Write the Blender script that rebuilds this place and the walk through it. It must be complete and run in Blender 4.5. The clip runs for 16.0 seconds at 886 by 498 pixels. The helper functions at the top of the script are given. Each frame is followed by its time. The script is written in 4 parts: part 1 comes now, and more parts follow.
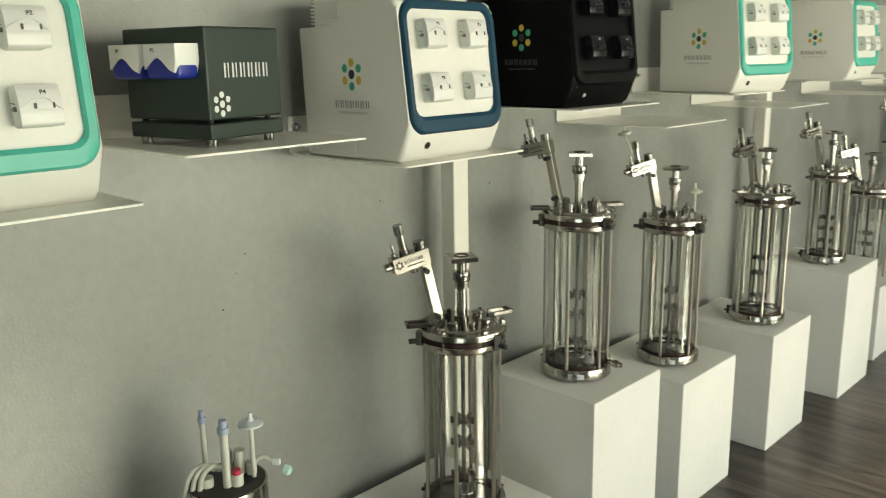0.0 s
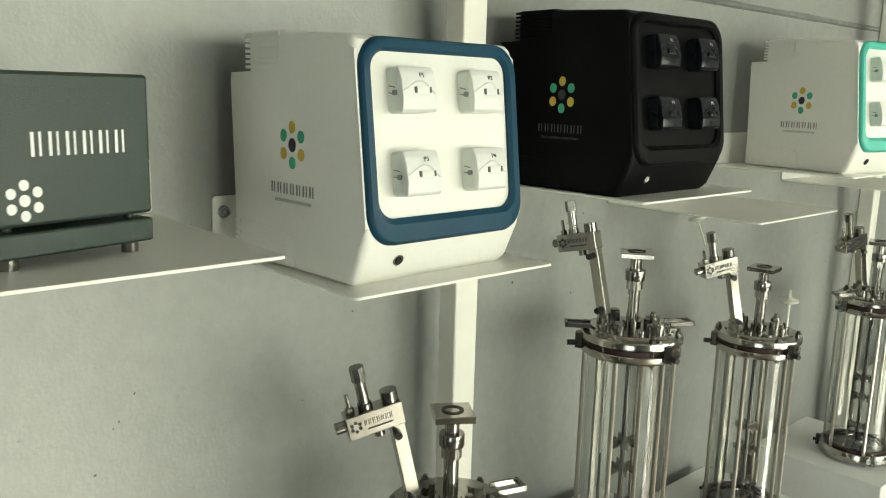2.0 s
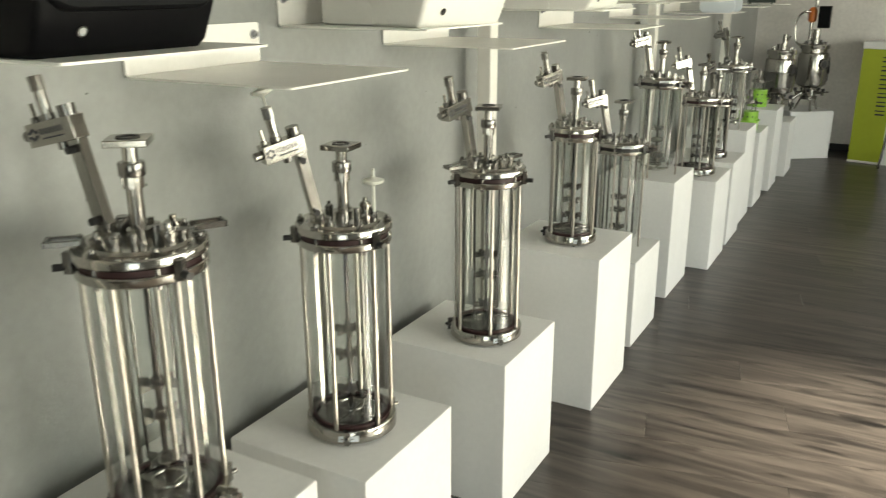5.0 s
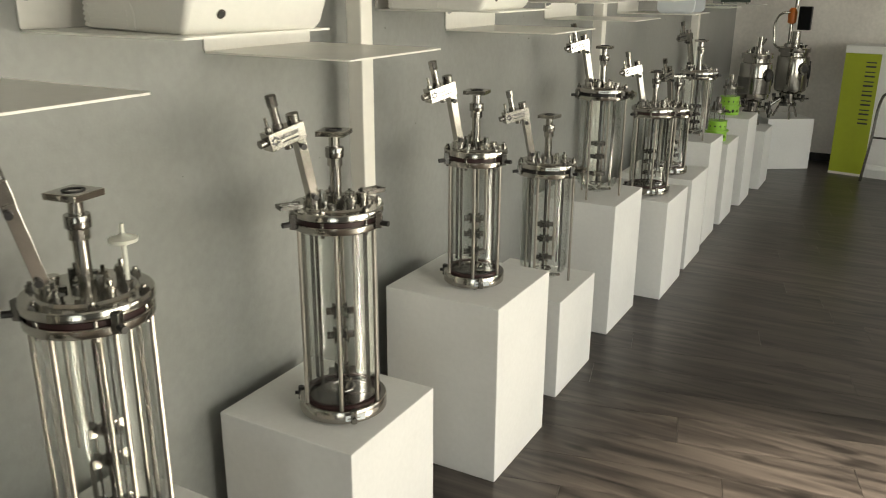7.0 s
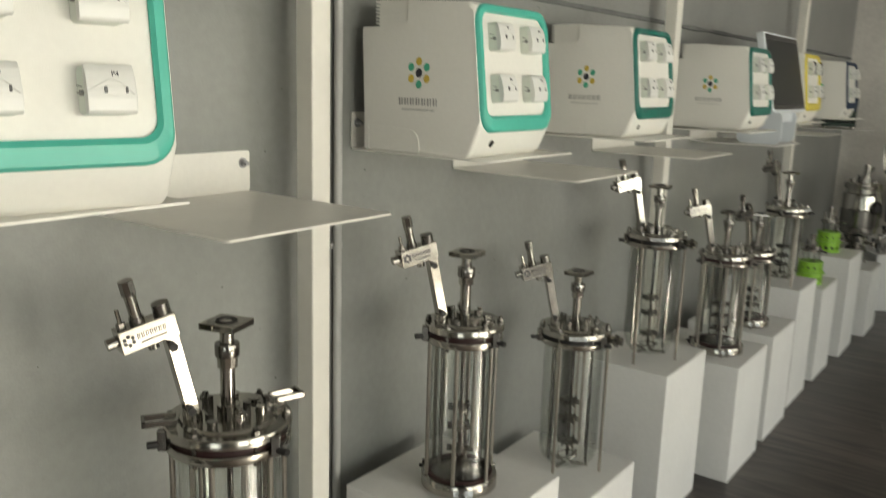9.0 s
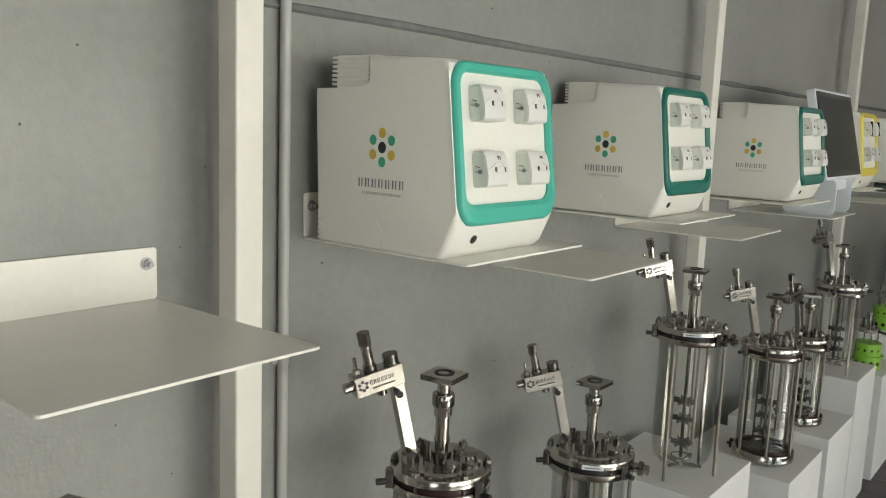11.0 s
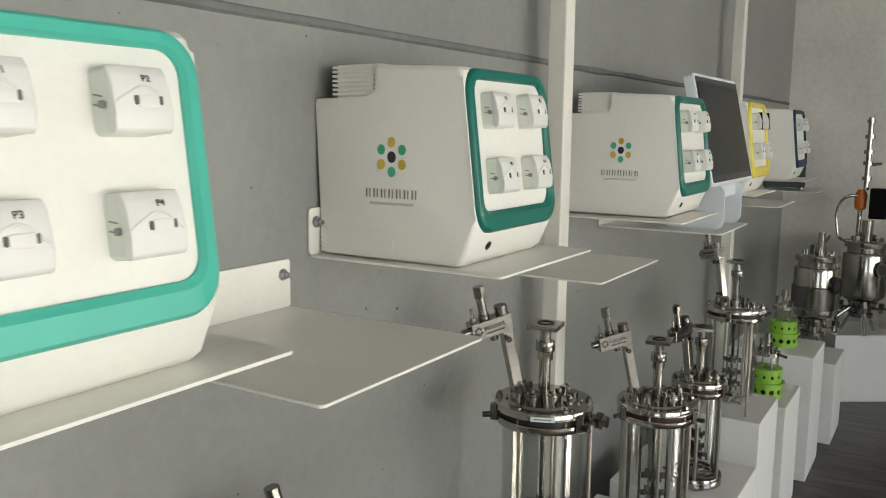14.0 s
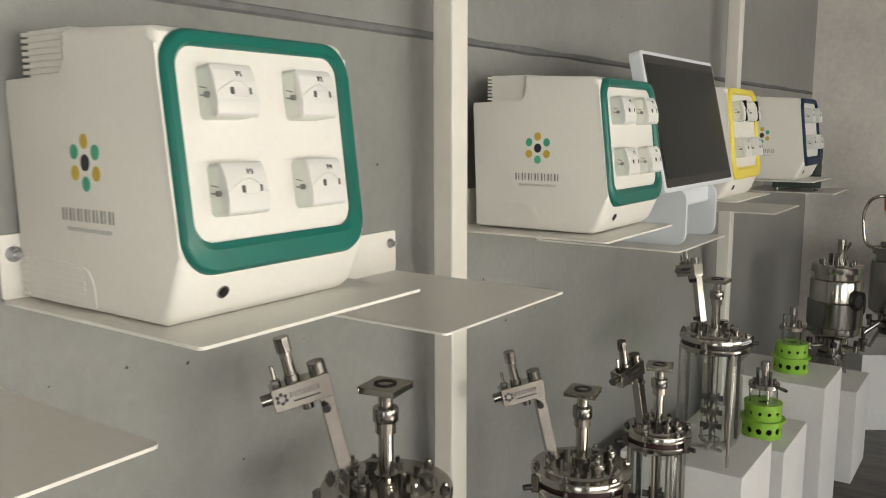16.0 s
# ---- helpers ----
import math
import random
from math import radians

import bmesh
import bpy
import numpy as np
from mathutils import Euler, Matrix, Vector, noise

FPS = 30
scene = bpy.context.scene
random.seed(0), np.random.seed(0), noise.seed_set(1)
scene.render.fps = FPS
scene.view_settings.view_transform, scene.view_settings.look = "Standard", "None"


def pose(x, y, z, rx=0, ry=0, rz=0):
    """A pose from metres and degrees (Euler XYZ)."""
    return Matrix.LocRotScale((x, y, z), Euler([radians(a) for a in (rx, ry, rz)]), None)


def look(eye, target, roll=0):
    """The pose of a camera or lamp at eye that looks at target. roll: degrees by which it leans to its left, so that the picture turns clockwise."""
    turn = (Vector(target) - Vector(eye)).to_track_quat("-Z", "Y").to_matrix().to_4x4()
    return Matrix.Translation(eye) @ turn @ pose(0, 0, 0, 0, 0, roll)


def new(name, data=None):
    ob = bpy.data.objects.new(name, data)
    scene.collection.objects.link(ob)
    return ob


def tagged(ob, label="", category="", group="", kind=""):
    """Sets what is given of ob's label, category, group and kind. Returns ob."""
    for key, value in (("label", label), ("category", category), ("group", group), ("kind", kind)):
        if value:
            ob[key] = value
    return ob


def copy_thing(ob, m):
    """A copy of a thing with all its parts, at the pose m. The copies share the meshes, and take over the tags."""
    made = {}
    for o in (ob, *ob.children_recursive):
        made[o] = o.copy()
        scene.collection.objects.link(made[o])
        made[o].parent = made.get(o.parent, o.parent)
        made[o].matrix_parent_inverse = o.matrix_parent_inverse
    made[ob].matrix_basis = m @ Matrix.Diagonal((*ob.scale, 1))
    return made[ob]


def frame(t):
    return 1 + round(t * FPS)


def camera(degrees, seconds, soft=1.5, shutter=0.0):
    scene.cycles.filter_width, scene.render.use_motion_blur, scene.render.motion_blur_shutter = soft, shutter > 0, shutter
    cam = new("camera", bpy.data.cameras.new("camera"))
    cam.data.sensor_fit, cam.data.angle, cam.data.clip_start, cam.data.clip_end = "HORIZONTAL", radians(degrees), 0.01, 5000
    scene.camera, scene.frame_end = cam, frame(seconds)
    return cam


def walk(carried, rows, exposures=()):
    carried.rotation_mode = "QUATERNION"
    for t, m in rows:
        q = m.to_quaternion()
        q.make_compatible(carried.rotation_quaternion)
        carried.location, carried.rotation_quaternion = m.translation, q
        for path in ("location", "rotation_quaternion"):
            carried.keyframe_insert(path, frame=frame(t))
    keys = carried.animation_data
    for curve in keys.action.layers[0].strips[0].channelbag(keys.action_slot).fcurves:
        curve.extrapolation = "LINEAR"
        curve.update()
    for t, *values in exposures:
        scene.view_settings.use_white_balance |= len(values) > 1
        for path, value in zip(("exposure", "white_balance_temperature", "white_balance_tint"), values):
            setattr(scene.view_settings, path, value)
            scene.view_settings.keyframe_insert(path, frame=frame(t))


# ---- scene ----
cam = camera(56.8, 16.0, soft=1.0, shutter=0.35)
PATH = [
    (0, (2.04, 1.316, 1.562), (0.678, 2.708, 1.109), -1.0),
    (0.5, (1.958, 1.439, 1.57), (0.517, 2.756, 1.136), 0.3),
    (1, (1.873, 1.615, 1.584), (0.401, 2.916, 1.209), 1.0),
    (1.5, (1.79, 1.738, 1.592), (0.314, 3.038, 1.228), 0.9),
    (2, (1.653, 1.866, 1.614), (0.19, 3.175, 1.236), 1.5),
    (2.5, (1.581, 1.964, 1.626), (0.128, 3.269, 1.199), 2.6),
    (3, (1.592, 2.068, 1.569), (0.192, 3.418, 1.104), 1.2),
    (3.5, (1.641, 2.156, 1.525), (0.393, 3.619, 0.977), 0.8),
    (4, (1.694, 2.233, 1.518), (0.58, 3.782, 0.918), 1.3),
    (4.5, (1.732, 2.314, 1.517), (0.714, 3.922, 0.901), 0.7),
    (5, (1.72, 2.435, 1.515), (0.793, 4.099, 0.905), -0.2),
    (5.2, (1.711, 2.5, 1.517), (0.82, 4.187, 0.918), -0.3),
    (7.5, (1.83, 3.209, 1.513), (0.904, 4.869, 0.892), 0.4),
    (8, (1.771, 3.385, 1.527), (0.882, 5.083, 0.956), 0.6),
    (8.5, (1.764, 3.531, 1.557), (0.815, 5.213, 1.036), 0.9),
    (9, (1.792, 3.678, 1.611), (0.634, 5.257, 1.206), 1.8),
    (9.2, (1.8, 3.749, 1.63), (0.576, 5.29, 1.273), 2.2),
    (11.3, (1.592, 4.176, 1.668), (0.352, 5.719, 1.38), 2.0),
    (11.5, (1.586, 4.236, 1.654), (0.342, 5.779, 1.379), 1.4),
    (12, (1.597, 4.427, 1.668), (0.35, 5.965, 1.386), 1.8),
    (12.5, (1.604, 4.567, 1.672), (0.365, 6.11, 1.38), 1.8),
    (13, (1.561, 4.663, 1.666), (0.371, 6.242, 1.368), 1.1),
    (13.5, (1.485, 4.791, 1.677), (0.378, 6.43, 1.381), 0.8),
    (14, (1.415, 4.91, 1.685), (0.366, 6.589, 1.394), 0.5),
    (14.5, (1.404, 5.053, 1.673), (0.378, 6.745, 1.378), 1.0),
    (15, (1.439, 5.233, 1.685), (0.357, 6.892, 1.407), 1.7),
    (15.5, (1.483, 5.395, 1.678), (0.347, 7.018, 1.407), 0.6),
    (16, (1.494, 5.535, 1.677), (0.353, 7.151, 1.381), -0.1),
]
EXPOSURES = [(0, 2.06, 7550, -3), (1.5, 2.2, 7300, -4), (2.5, 2.3, 7050, -7), (3, 2.38, 7050, -6), (4, 2.4, 7300, 0), (5, 2.42, 7250, 1), (7.5, 1.95, 7500, 6), (9, 1.76, 7250, 5), (11.5, 1.82, 6750, 5), (12.5, 1.86, 6700, 4), (14, 1.97, 6750, 7), (15, 2.1, 7050, 10), (16, 2.09, 7100, 11)]
walk(cam, [(t, look(eye, target, roll)) for t, eye, target, roll in PATH], EXPOSURES)

# world, sun, window light, fill from an added third opening
WALL_X = 0.385
ROOM_X, ROOM_Y0, ROOM_Y1, ROOM_H = 5.6, -1.0, 11.08, 3.0
# the third opening is invented and unseen, kept low, to brighten the far end
WINDOWS = ((2.3, 3.9, 0.35, 2.75), (4.2, 6.62, 0.35, 2.72), (7.2, 9.6, 0.9, 1.95))
SOUTH = (2.8, 4.8)
DOOR_LOW, DOOR_HIGH = 0.04, 2.35

world = bpy.data.worlds.new("sky")
scene.world = world
world.use_nodes = True
wn = world.node_tree.nodes
sky = wn.new("ShaderNodeTexSky")
sky.sky_type = "NISHITA"
sky.sun_disc = False
sky.sun_elevation, sky.sun_rotation = radians(31), radians(80)
wn["Background"].inputs["Strength"].default_value = 0.05
world.node_tree.links.new(sky.outputs["Color"], wn["Background"].inputs["Color"])

sun = new("sun", bpy.data.lights.new("sun", "SUN"))
sun.data.energy, sun.data.angle, sun.data.color = 5.0, radians(6), (1.0, 0.95, 0.87)
sun.matrix_world = look((10 * math.sin(radians(80)), 10 * math.cos(radians(80)), 10 * math.tan(radians(31))), (0, 0, 0))

# the 10 W lamp is added fill for the north end
for (y0, y1, sill, head), watts in zip(WINDOWS, (18.0, 21.0, 10.0)):
    lamp = new("window_light", bpy.data.lights.new("window_light", "AREA"))
    lamp.data.shape, lamp.data.size, lamp.data.size_y = "RECTANGLE", head - sill - 0.1, y1 - y0 - 0.1
    lamp.data.energy, lamp.data.color = watts, (0.97, 0.98, 1.0)
    lamp.matrix_world = Matrix.Translation((ROOM_X + 0.16, (y0 + y1) / 2, (sill + head) / 2)) @ Euler((0, radians(90), 0)).to_matrix().to_4x4()


lamp = new("window_light", bpy.data.lights.new("window_light", "AREA"))
lamp.data.shape, lamp.data.size, lamp.data.size_y = "RECTANGLE", SOUTH[1] - SOUTH[0] - 0.1, DOOR_HIGH - DOOR_LOW - 0.1
lamp.data.energy, lamp.data.color = 8.0, (0.86, 0.93, 1.0)
lamp.matrix_world = pose((SOUTH[0] + SOUTH[1]) / 2, ROOM_Y0 - 0.16, (DOOR_LOW + DOOR_HIGH) / 2, 90, 0, 0)


# materials
def shader(name, colour, rough=0.5, metal=0.0, grain=0.0, grain_scale=30.0, blotch=0.0, blotch_scale=2.0, bump=0.0, bump_scale=120.0, vary=0.0, coat=0.0, spec=0.5, specks=0.0):
    m = bpy.data.materials.new(name)
    m.use_nodes = True
    nt = m.node_tree
    n, li = nt.nodes, nt.links
    b = n["Principled BSDF"]
    b.inputs["Roughness"].default_value, b.inputs["Metallic"].default_value = rough, metal
    b.inputs["Coat Weight"].default_value = coat
    b.inputs["Specular IOR Level"].default_value = spec
    b.inputs["Base Color"].default_value = (*colour, 1)
    co = n.new("ShaderNodeTexCoord")
    last = None
    for amount, scale in ((grain, grain_scale), (blotch, blotch_scale)):
        if amount:
            t = n.new("ShaderNodeTexNoise")
            t.inputs["Scale"].default_value, t.inputs["Detail"].default_value = scale, 5
            li.new(co.outputs["Object"], t.inputs["Vector"])
            r = n.new("ShaderNodeMapRange")
            r.inputs["From Min"].default_value, r.inputs["From Max"].default_value = 0.3, 0.7
            r.inputs["To Min"].default_value, r.inputs["To Max"].default_value = 1 - amount, 1 + amount
            li.new(t.outputs["Fac"], r.inputs["Value"])
            if last is None:
                last = r.outputs[0]
            else:
                mul = n.new("ShaderNodeMath")
                mul.operation = "MULTIPLY"
                li.new(last, mul.inputs[0])
                li.new(r.outputs[0], mul.inputs[1])
                last = mul.outputs[0]
    if specks:
        for scale, lo, depth in ((11.0, 0.715, specks), (3.1, 0.68, specks * 0.35)):
            t = n.new("ShaderNodeTexNoise")
            t.inputs["Scale"].default_value, t.inputs["Detail"].default_value = scale, 3
            li.new(co.outputs["Object"], t.inputs["Vector"])
            r = n.new("ShaderNodeMapRange")
            r.inputs["From Min"].default_value, r.inputs["From Max"].default_value = lo, lo + 0.025
            r.inputs["To Min"].default_value, r.inputs["To Max"].default_value = 1, 1 - depth
            li.new(t.outputs["Fac"], r.inputs["Value"])
            mul = n.new("ShaderNodeMath")
            mul.operation = "MULTIPLY"
            li.new(last, mul.inputs[0])
            li.new(r.outputs[0], mul.inputs[1])
            last = mul.outputs[0]
    if vary:
        oi = n.new("ShaderNodeObjectInfo")
        r = n.new("ShaderNodeMapRange")
        r.inputs["To Min"].default_value, r.inputs["To Max"].default_value = 1 - vary, 1 + vary
        li.new(oi.outputs["Random"], r.inputs["Value"])
        if last is None:
            last = r.outputs[0]
        else:
            mul = n.new("ShaderNodeMath")
            mul.operation = "MULTIPLY"
            li.new(last, mul.inputs[0])
            li.new(r.outputs[0], mul.inputs[1])
            last = mul.outputs[0]
    if last is not None:
        mix = n.new("ShaderNodeVectorMath")
        mix.operation = "SCALE"
        mix.inputs[0].default_value = colour
        li.new(last, mix.inputs["Scale"])
        li.new(mix.outputs[0], b.inputs["Base Color"])
    if bump:
        t = n.new("ShaderNodeTexNoise")
        t.inputs["Scale"].default_value, t.inputs["Detail"].default_value = bump_scale, 4
        li.new(co.outputs["Object"], t.inputs["Vector"])
        bp = n.new("ShaderNodeBump")
        bp.inputs["Strength"].default_value, bp.inputs["Distance"].default_value = bump, 0.002
        li.new(t.outputs["Fac"], bp.inputs["Height"])
        li.new(bp.outputs[0], b.inputs["Normal"])
    return m


WALL = shader("grey_wall_paint", (0.258, 0.264, 0.252), 0.31, grain=0.05, grain_scale=45, blotch=0.12, blotch_scale=1.9, bump=0.22, bump_scale=140, specks=0.07)
WALL_END = shader("beige_wall_paint", (0.72, 0.69, 0.645), 0.75, grain=0.06, grain_scale=35, blotch=0.12, blotch_scale=1.9, bump=0.5, bump_scale=90)
# darker than the wall: the step's shadow is put into this colour
SEAM_SHADE = shader("grey_seam_shade", (0.15, 0.155, 0.152), 0.8, grain=0.12, grain_scale=25, blotch=0.15, blotch_scale=4, bump=0.6, bump_scale=90)
GREY_PIT = shader("dark_plaster_pit", (0.07, 0.07, 0.065), 0.9)
ROOM_GREY = shader("grey_back_wall_paint", (0.17, 0.17, 0.16), 0.75, grain=0.03, blotch=0.05, bump=0.2)
ROOM_WHITE = shader("dull_ceiling_paint", (0.40, 0.395, 0.38), 0.8, grain=0.02, blotch=0.03, bump=0.2)
POST = shader("white_steel_paint", (0.74, 0.72, 0.66), 0.4, grain=0.02, blotch=0.04, blotch_scale=5, bump=0.1)
SHELF = shader("white_powder_coat", (0.80, 0.78, 0.73), 0.38, grain=0.02, grain_scale=80, blotch=0.03, blotch_scale=6, bump=0.12, bump_scale=400)
PLINTH = shader("white_plinth_paint", (0.79, 0.785, 0.765), 0.6, grain=0.02, grain_scale=60, blotch=0.035, blotch_scale=3, bump=0.2, bump_scale=140)
BODY = shader("white_moulded_plastic", (0.79, 0.775, 0.725), 0.45, grain=0.015, grain_scale=90, blotch=0.02, bump=0.15, bump_scale=500)
PANEL = shader("white_panel_plastic", (0.70, 0.74, 0.775), 0.3, grain=0.008, blotch=0.01)
PUMP = shader("white_pump_plastic", (0.74, 0.74, 0.71), 0.3, grain=0.01, blotch=0.02)
# white pump plastic with the side's shade and green bounce in its colour
PUMP_SHADED = shader("white_pump_plastic_shaded", (0.70, 0.73, 0.66), 0.35, grain=0.02, blotch=0.03)
BLACK = shader("black_moulded_plastic", (0.0045, 0.0045, 0.005), 0.42, grain=0.1, bump=0.15, bump_scale=500, spec=0.07)
BLACK_GLOSS = shader("black_gloss_plastic", (0.008, 0.009, 0.012), 0.22, grain=0.05, spec=0.3)
DARK = shader("dark_print", (0.03, 0.03, 0.04), 0.5)
GREY_PRINT = shader("grey_print", (0.22, 0.22, 0.21), 0.5)
DIM_PRINT = shader("dim_grey_print", (0.07, 0.07, 0.068), 0.5)
SLOT = shader("dark_grey_slot", (0.10, 0.10, 0.10), 0.5)
PALE_PRINT = shader("pale_grey_print", (0.45, 0.45, 0.43), 0.5)
WHITE_PRINT = shader("white_print", (0.8, 0.8, 0.78), 0.5)
YELLOW_DOT = shader("ochre_print", (0.62, 0.45, 0.07), 0.5)
GREEN_DOT = shader("green_print", (0.06, 0.42, 0.26), 0.5)
TURQUOISE = shader("turquoise_plastic", (0.07, 0.46, 0.36), 0.35, grain=0.02)
PETROL = shader("petrol_blue_plastic", (0.004, 0.046, 0.086), 0.5, grain=0.02, spec=0.3)
DEEP_GREEN = shader("deep_green_plastic", (0.002, 0.14, 0.108), 0.33, grain=0.02)
YELLOW = shader("yellow_plastic", (0.75, 0.62, 0.07), 0.35, grain=0.02)
NAVY = shader("navy_plastic", (0.006, 0.026, 0.068), 0.5, grain=0.02, spec=0.25)
GREEN_BOX = shader("dark_green_powder_coat", (0.017, 0.033, 0.024), 0.42, grain=0.05, grain_scale=200, blotch=0.05, blotch_scale=8, bump=0.2, bump_scale=500)
BLUE = shader("royal_blue_plastic", (0.008, 0.022, 0.26), 0.3, grain=0.02)
STEEL = shader("polished_steel", (0.43, 0.41, 0.375), 0.16, 1.0, grain=0.05, grain_scale=40, bump=0.03, bump_scale=200, vary=0.08)
ROD_STEEL = shader("satin_steel_rod", (0.40, 0.375, 0.335), 0.30, 1.0, grain=0.06, grain_scale=60, vary=0.08)
STEEL_DULL = shader("brushed_steel", (0.25, 0.24, 0.225), 0.2, 1.0, grain=0.08, grain_scale=60, bump=0.05, bump_scale=300, vary=0.1)
# steel inside the vessels, its dark reflections put into the base colour
STEEL_DARK_REFLECTION = shader("steel_dark_reflection", (0.13, 0.122, 0.115), 0.12, 1.0, grain=0.1)
ZINC = shader("zinc_plated_steel", (0.42, 0.42, 0.43), 0.35, 1.0, grain=0.1)
RUBBER = shader("black_rubber", (0.012, 0.011, 0.011), 0.5, grain=0.1)
GASKET = shader("dark_red_gasket", (0.028, 0.007, 0.007), 0.5, grain=0.1)
LIME = shader("lime_green_plastic", (0.25, 0.50, 0.05), 0.4, grain=0.03, blotch=0.04)
BANNER = shader("lime_banner_film", (0.36, 0.42, 0.03), 0.5, grain=0.03, grain_scale=20, blotch=0.05)
ORANGE = shader("orange_plastic", (0.6, 0.16, 0.02), 0.4, grain=0.03)
SCREEN = shader("dark_display_glass", (0.011, 0.013, 0.013), 0.3, grain=0.02, spec=0.2)
SCREEN_EDGE = shader("black_bezel", (0.008, 0.008, 0.009), 0.25)
SILICONE = shader("cloudy_silicone", (0.62, 0.62, 0.55), 0.35, grain=0.03)
RED = shader("red_plastic", (0.45, 0.02, 0.06), 0.4)
CYAN = shader("pale_cyan_plastic", (0.45, 0.68, 0.66), 0.35)
LILAC = shader("pale_lilac_plastic", (0.36, 0.41, 0.56), 0.3)
PIPE = shader("grey_painted_conduit", (0.44, 0.44, 0.43), 0.4, grain=0.03, blotch=0.05)

GLASS = bpy.data.materials.new("clear_glass")
GLASS.use_nodes = True
gn, gl = GLASS.node_tree.nodes, GLASS.node_tree.links
gn.remove(gn["Principled BSDF"])
tr, gs, fr, mx = (gn.new(k) for k in ("ShaderNodeBsdfTransparent", "ShaderNodeBsdfGlossy", "ShaderNodeLayerWeight", "ShaderNodeMixShader"))
tr.inputs["Color"].default_value = (0.955, 0.965, 0.955, 1)
gs.inputs["Roughness"].default_value = 0.04
pw, sc = gn.new("ShaderNodeMath"), gn.new("ShaderNodeMapRange")
pw.operation = "POWER"
pw.inputs[1].default_value = 2.6
sc.inputs["To Min"].default_value, sc.inputs["To Max"].default_value = 0.045, 0.38
gl.new(fr.outputs["Facing"], pw.inputs[0])
gl.new(pw.outputs[0], sc.inputs["Value"])
gl.new(sc.outputs[0], mx.inputs[0])
gl.new(tr.outputs[0], mx.inputs[1])
gl.new(gs.outputs[0], mx.inputs[2])
gl.new(mx.outputs[0], gn["Material Output"].inputs["Surface"])

# floor planks: grain along the plank's own length
PLANK = bpy.data.materials.new("dark_oak_laminate")
PLANK.use_nodes = True
pn, pl = PLANK.node_tree.nodes, PLANK.node_tree.links
pb = pn["Principled BSDF"]
pb.inputs["Roughness"].default_value = 0.33
pco, pmap, pnz, pnz2, poi = (pn.new(k) for k in ("ShaderNodeTexCoord", "ShaderNodeMapping", "ShaderNodeTexNoise", "ShaderNodeTexNoise", "ShaderNodeObjectInfo"))
pmap.inputs["Scale"].default_value = (1.3, 14.0, 1.0)
pmap.inputs["Rotation"].default_value = (0, 0, radians(-13))
off = pn.new("ShaderNodeVectorMath")
off.operation = "SCALE"
off.inputs[0].default_value = (37.0, 11.0, 5.0)
pl.new(poi.outputs["Random"], off.inputs["Scale"])
addv = pn.new("ShaderNodeVectorMath")
pl.new(pco.outputs["Object"], addv.inputs[0])
pl.new(off.outputs[0], addv.inputs[1])
pl.new(addv.outputs[0], pmap.inputs["Vector"])
pl.new(pmap.outputs[0], pnz.inputs["Vector"])
pnz.inputs["Scale"].default_value, pnz.inputs["Detail"].default_value, pnz.inputs["Distortion"].default_value = 1.4, 8, 0.9
pramp = pn.new("ShaderNodeValToRGB")
pramp.color_ramp.elements[0].position, pramp.color_ramp.elements[0].color = 0.33, (0.019, 0.0155, 0.0142, 1)
pramp.color_ramp.elements[1].position, pramp.color_ramp.elements[1].color = 0.70, (0.098, 0.080, 0.070, 1)
el = pramp.color_ramp.elements.new(0.5)
el.color = (0.051, 0.0415, 0.0365, 1)
pl.new(pnz.outputs["Fac"], pramp.inputs["Fac"])
pr = pn.new("ShaderNodeMapRange")
pr.inputs["To Min"].default_value, pr.inputs["To Max"].default_value = 0.9, 1.1
pl.new(poi.outputs["Random"], pr.inputs["Value"])
# sparse dark knots
kmap, knz, kr, kmul = (pn.new(k) for k in ("ShaderNodeMapping", "ShaderNodeTexNoise", "ShaderNodeMapRange", "ShaderNodeMath"))
kmap.inputs["Scale"].default_value, kmap.inputs["Rotation"].default_value = (3.2, 11.0, 1.0), (0, 0, radians(-13))
pl.new(addv.outputs[0], kmap.inputs["Vector"])
pl.new(kmap.outputs[0], knz.inputs["Vector"])
knz.inputs["Scale"].default_value, knz.inputs["Detail"].default_value = 1.3, 2
kr.inputs["From Min"].default_value, kr.inputs["From Max"].default_value = 0.62, 0.72
kr.inputs["To Min"].default_value, kr.inputs["To Max"].default_value = 1.0, 0.28
pl.new(knz.outputs["Fac"], kr.inputs["Value"])
kmul.operation = "MULTIPLY"
pl.new(pr.outputs[0], kmul.inputs[0])
pl.new(kr.outputs[0], kmul.inputs[1])
psc = pn.new("ShaderNodeVectorMath")
psc.operation = "SCALE"
pl.new(pramp.outputs["Color"], psc.inputs[0])
pl.new(kmul.outputs[0], psc.inputs["Scale"])
pl.new(psc.outputs[0], pb.inputs["Base Color"])
pbump = pn.new("ShaderNodeBump")
pbump.inputs["Strength"].default_value, pbump.inputs["Distance"].default_value = 0.25, 0.002
pl.new(pnz.outputs["Fac"], pbump.inputs["Height"])
pl.new(pbump.outputs[0], pb.inputs["Normal"])


# mesh tools
def part(name, bm, material, parent=None, label="", smooth=False):
    me = bpy.data.meshes.new(name)
    bmesh.ops.recalc_face_normals(bm, faces=bm.faces)
    if smooth:
        for fc in bm.faces:
            fc.smooth = True
        for ed in bm.edges:
            if len(ed.link_faces) == 2 and ed.calc_face_angle() > radians(35):
                ed.smooth = False
    bm.to_mesh(me)
    bm.free()
    me.materials.append(material)
    ob = new(name, me)
    if parent:
        ob.parent = parent
    if label:
        tagged(ob, label)
    return ob


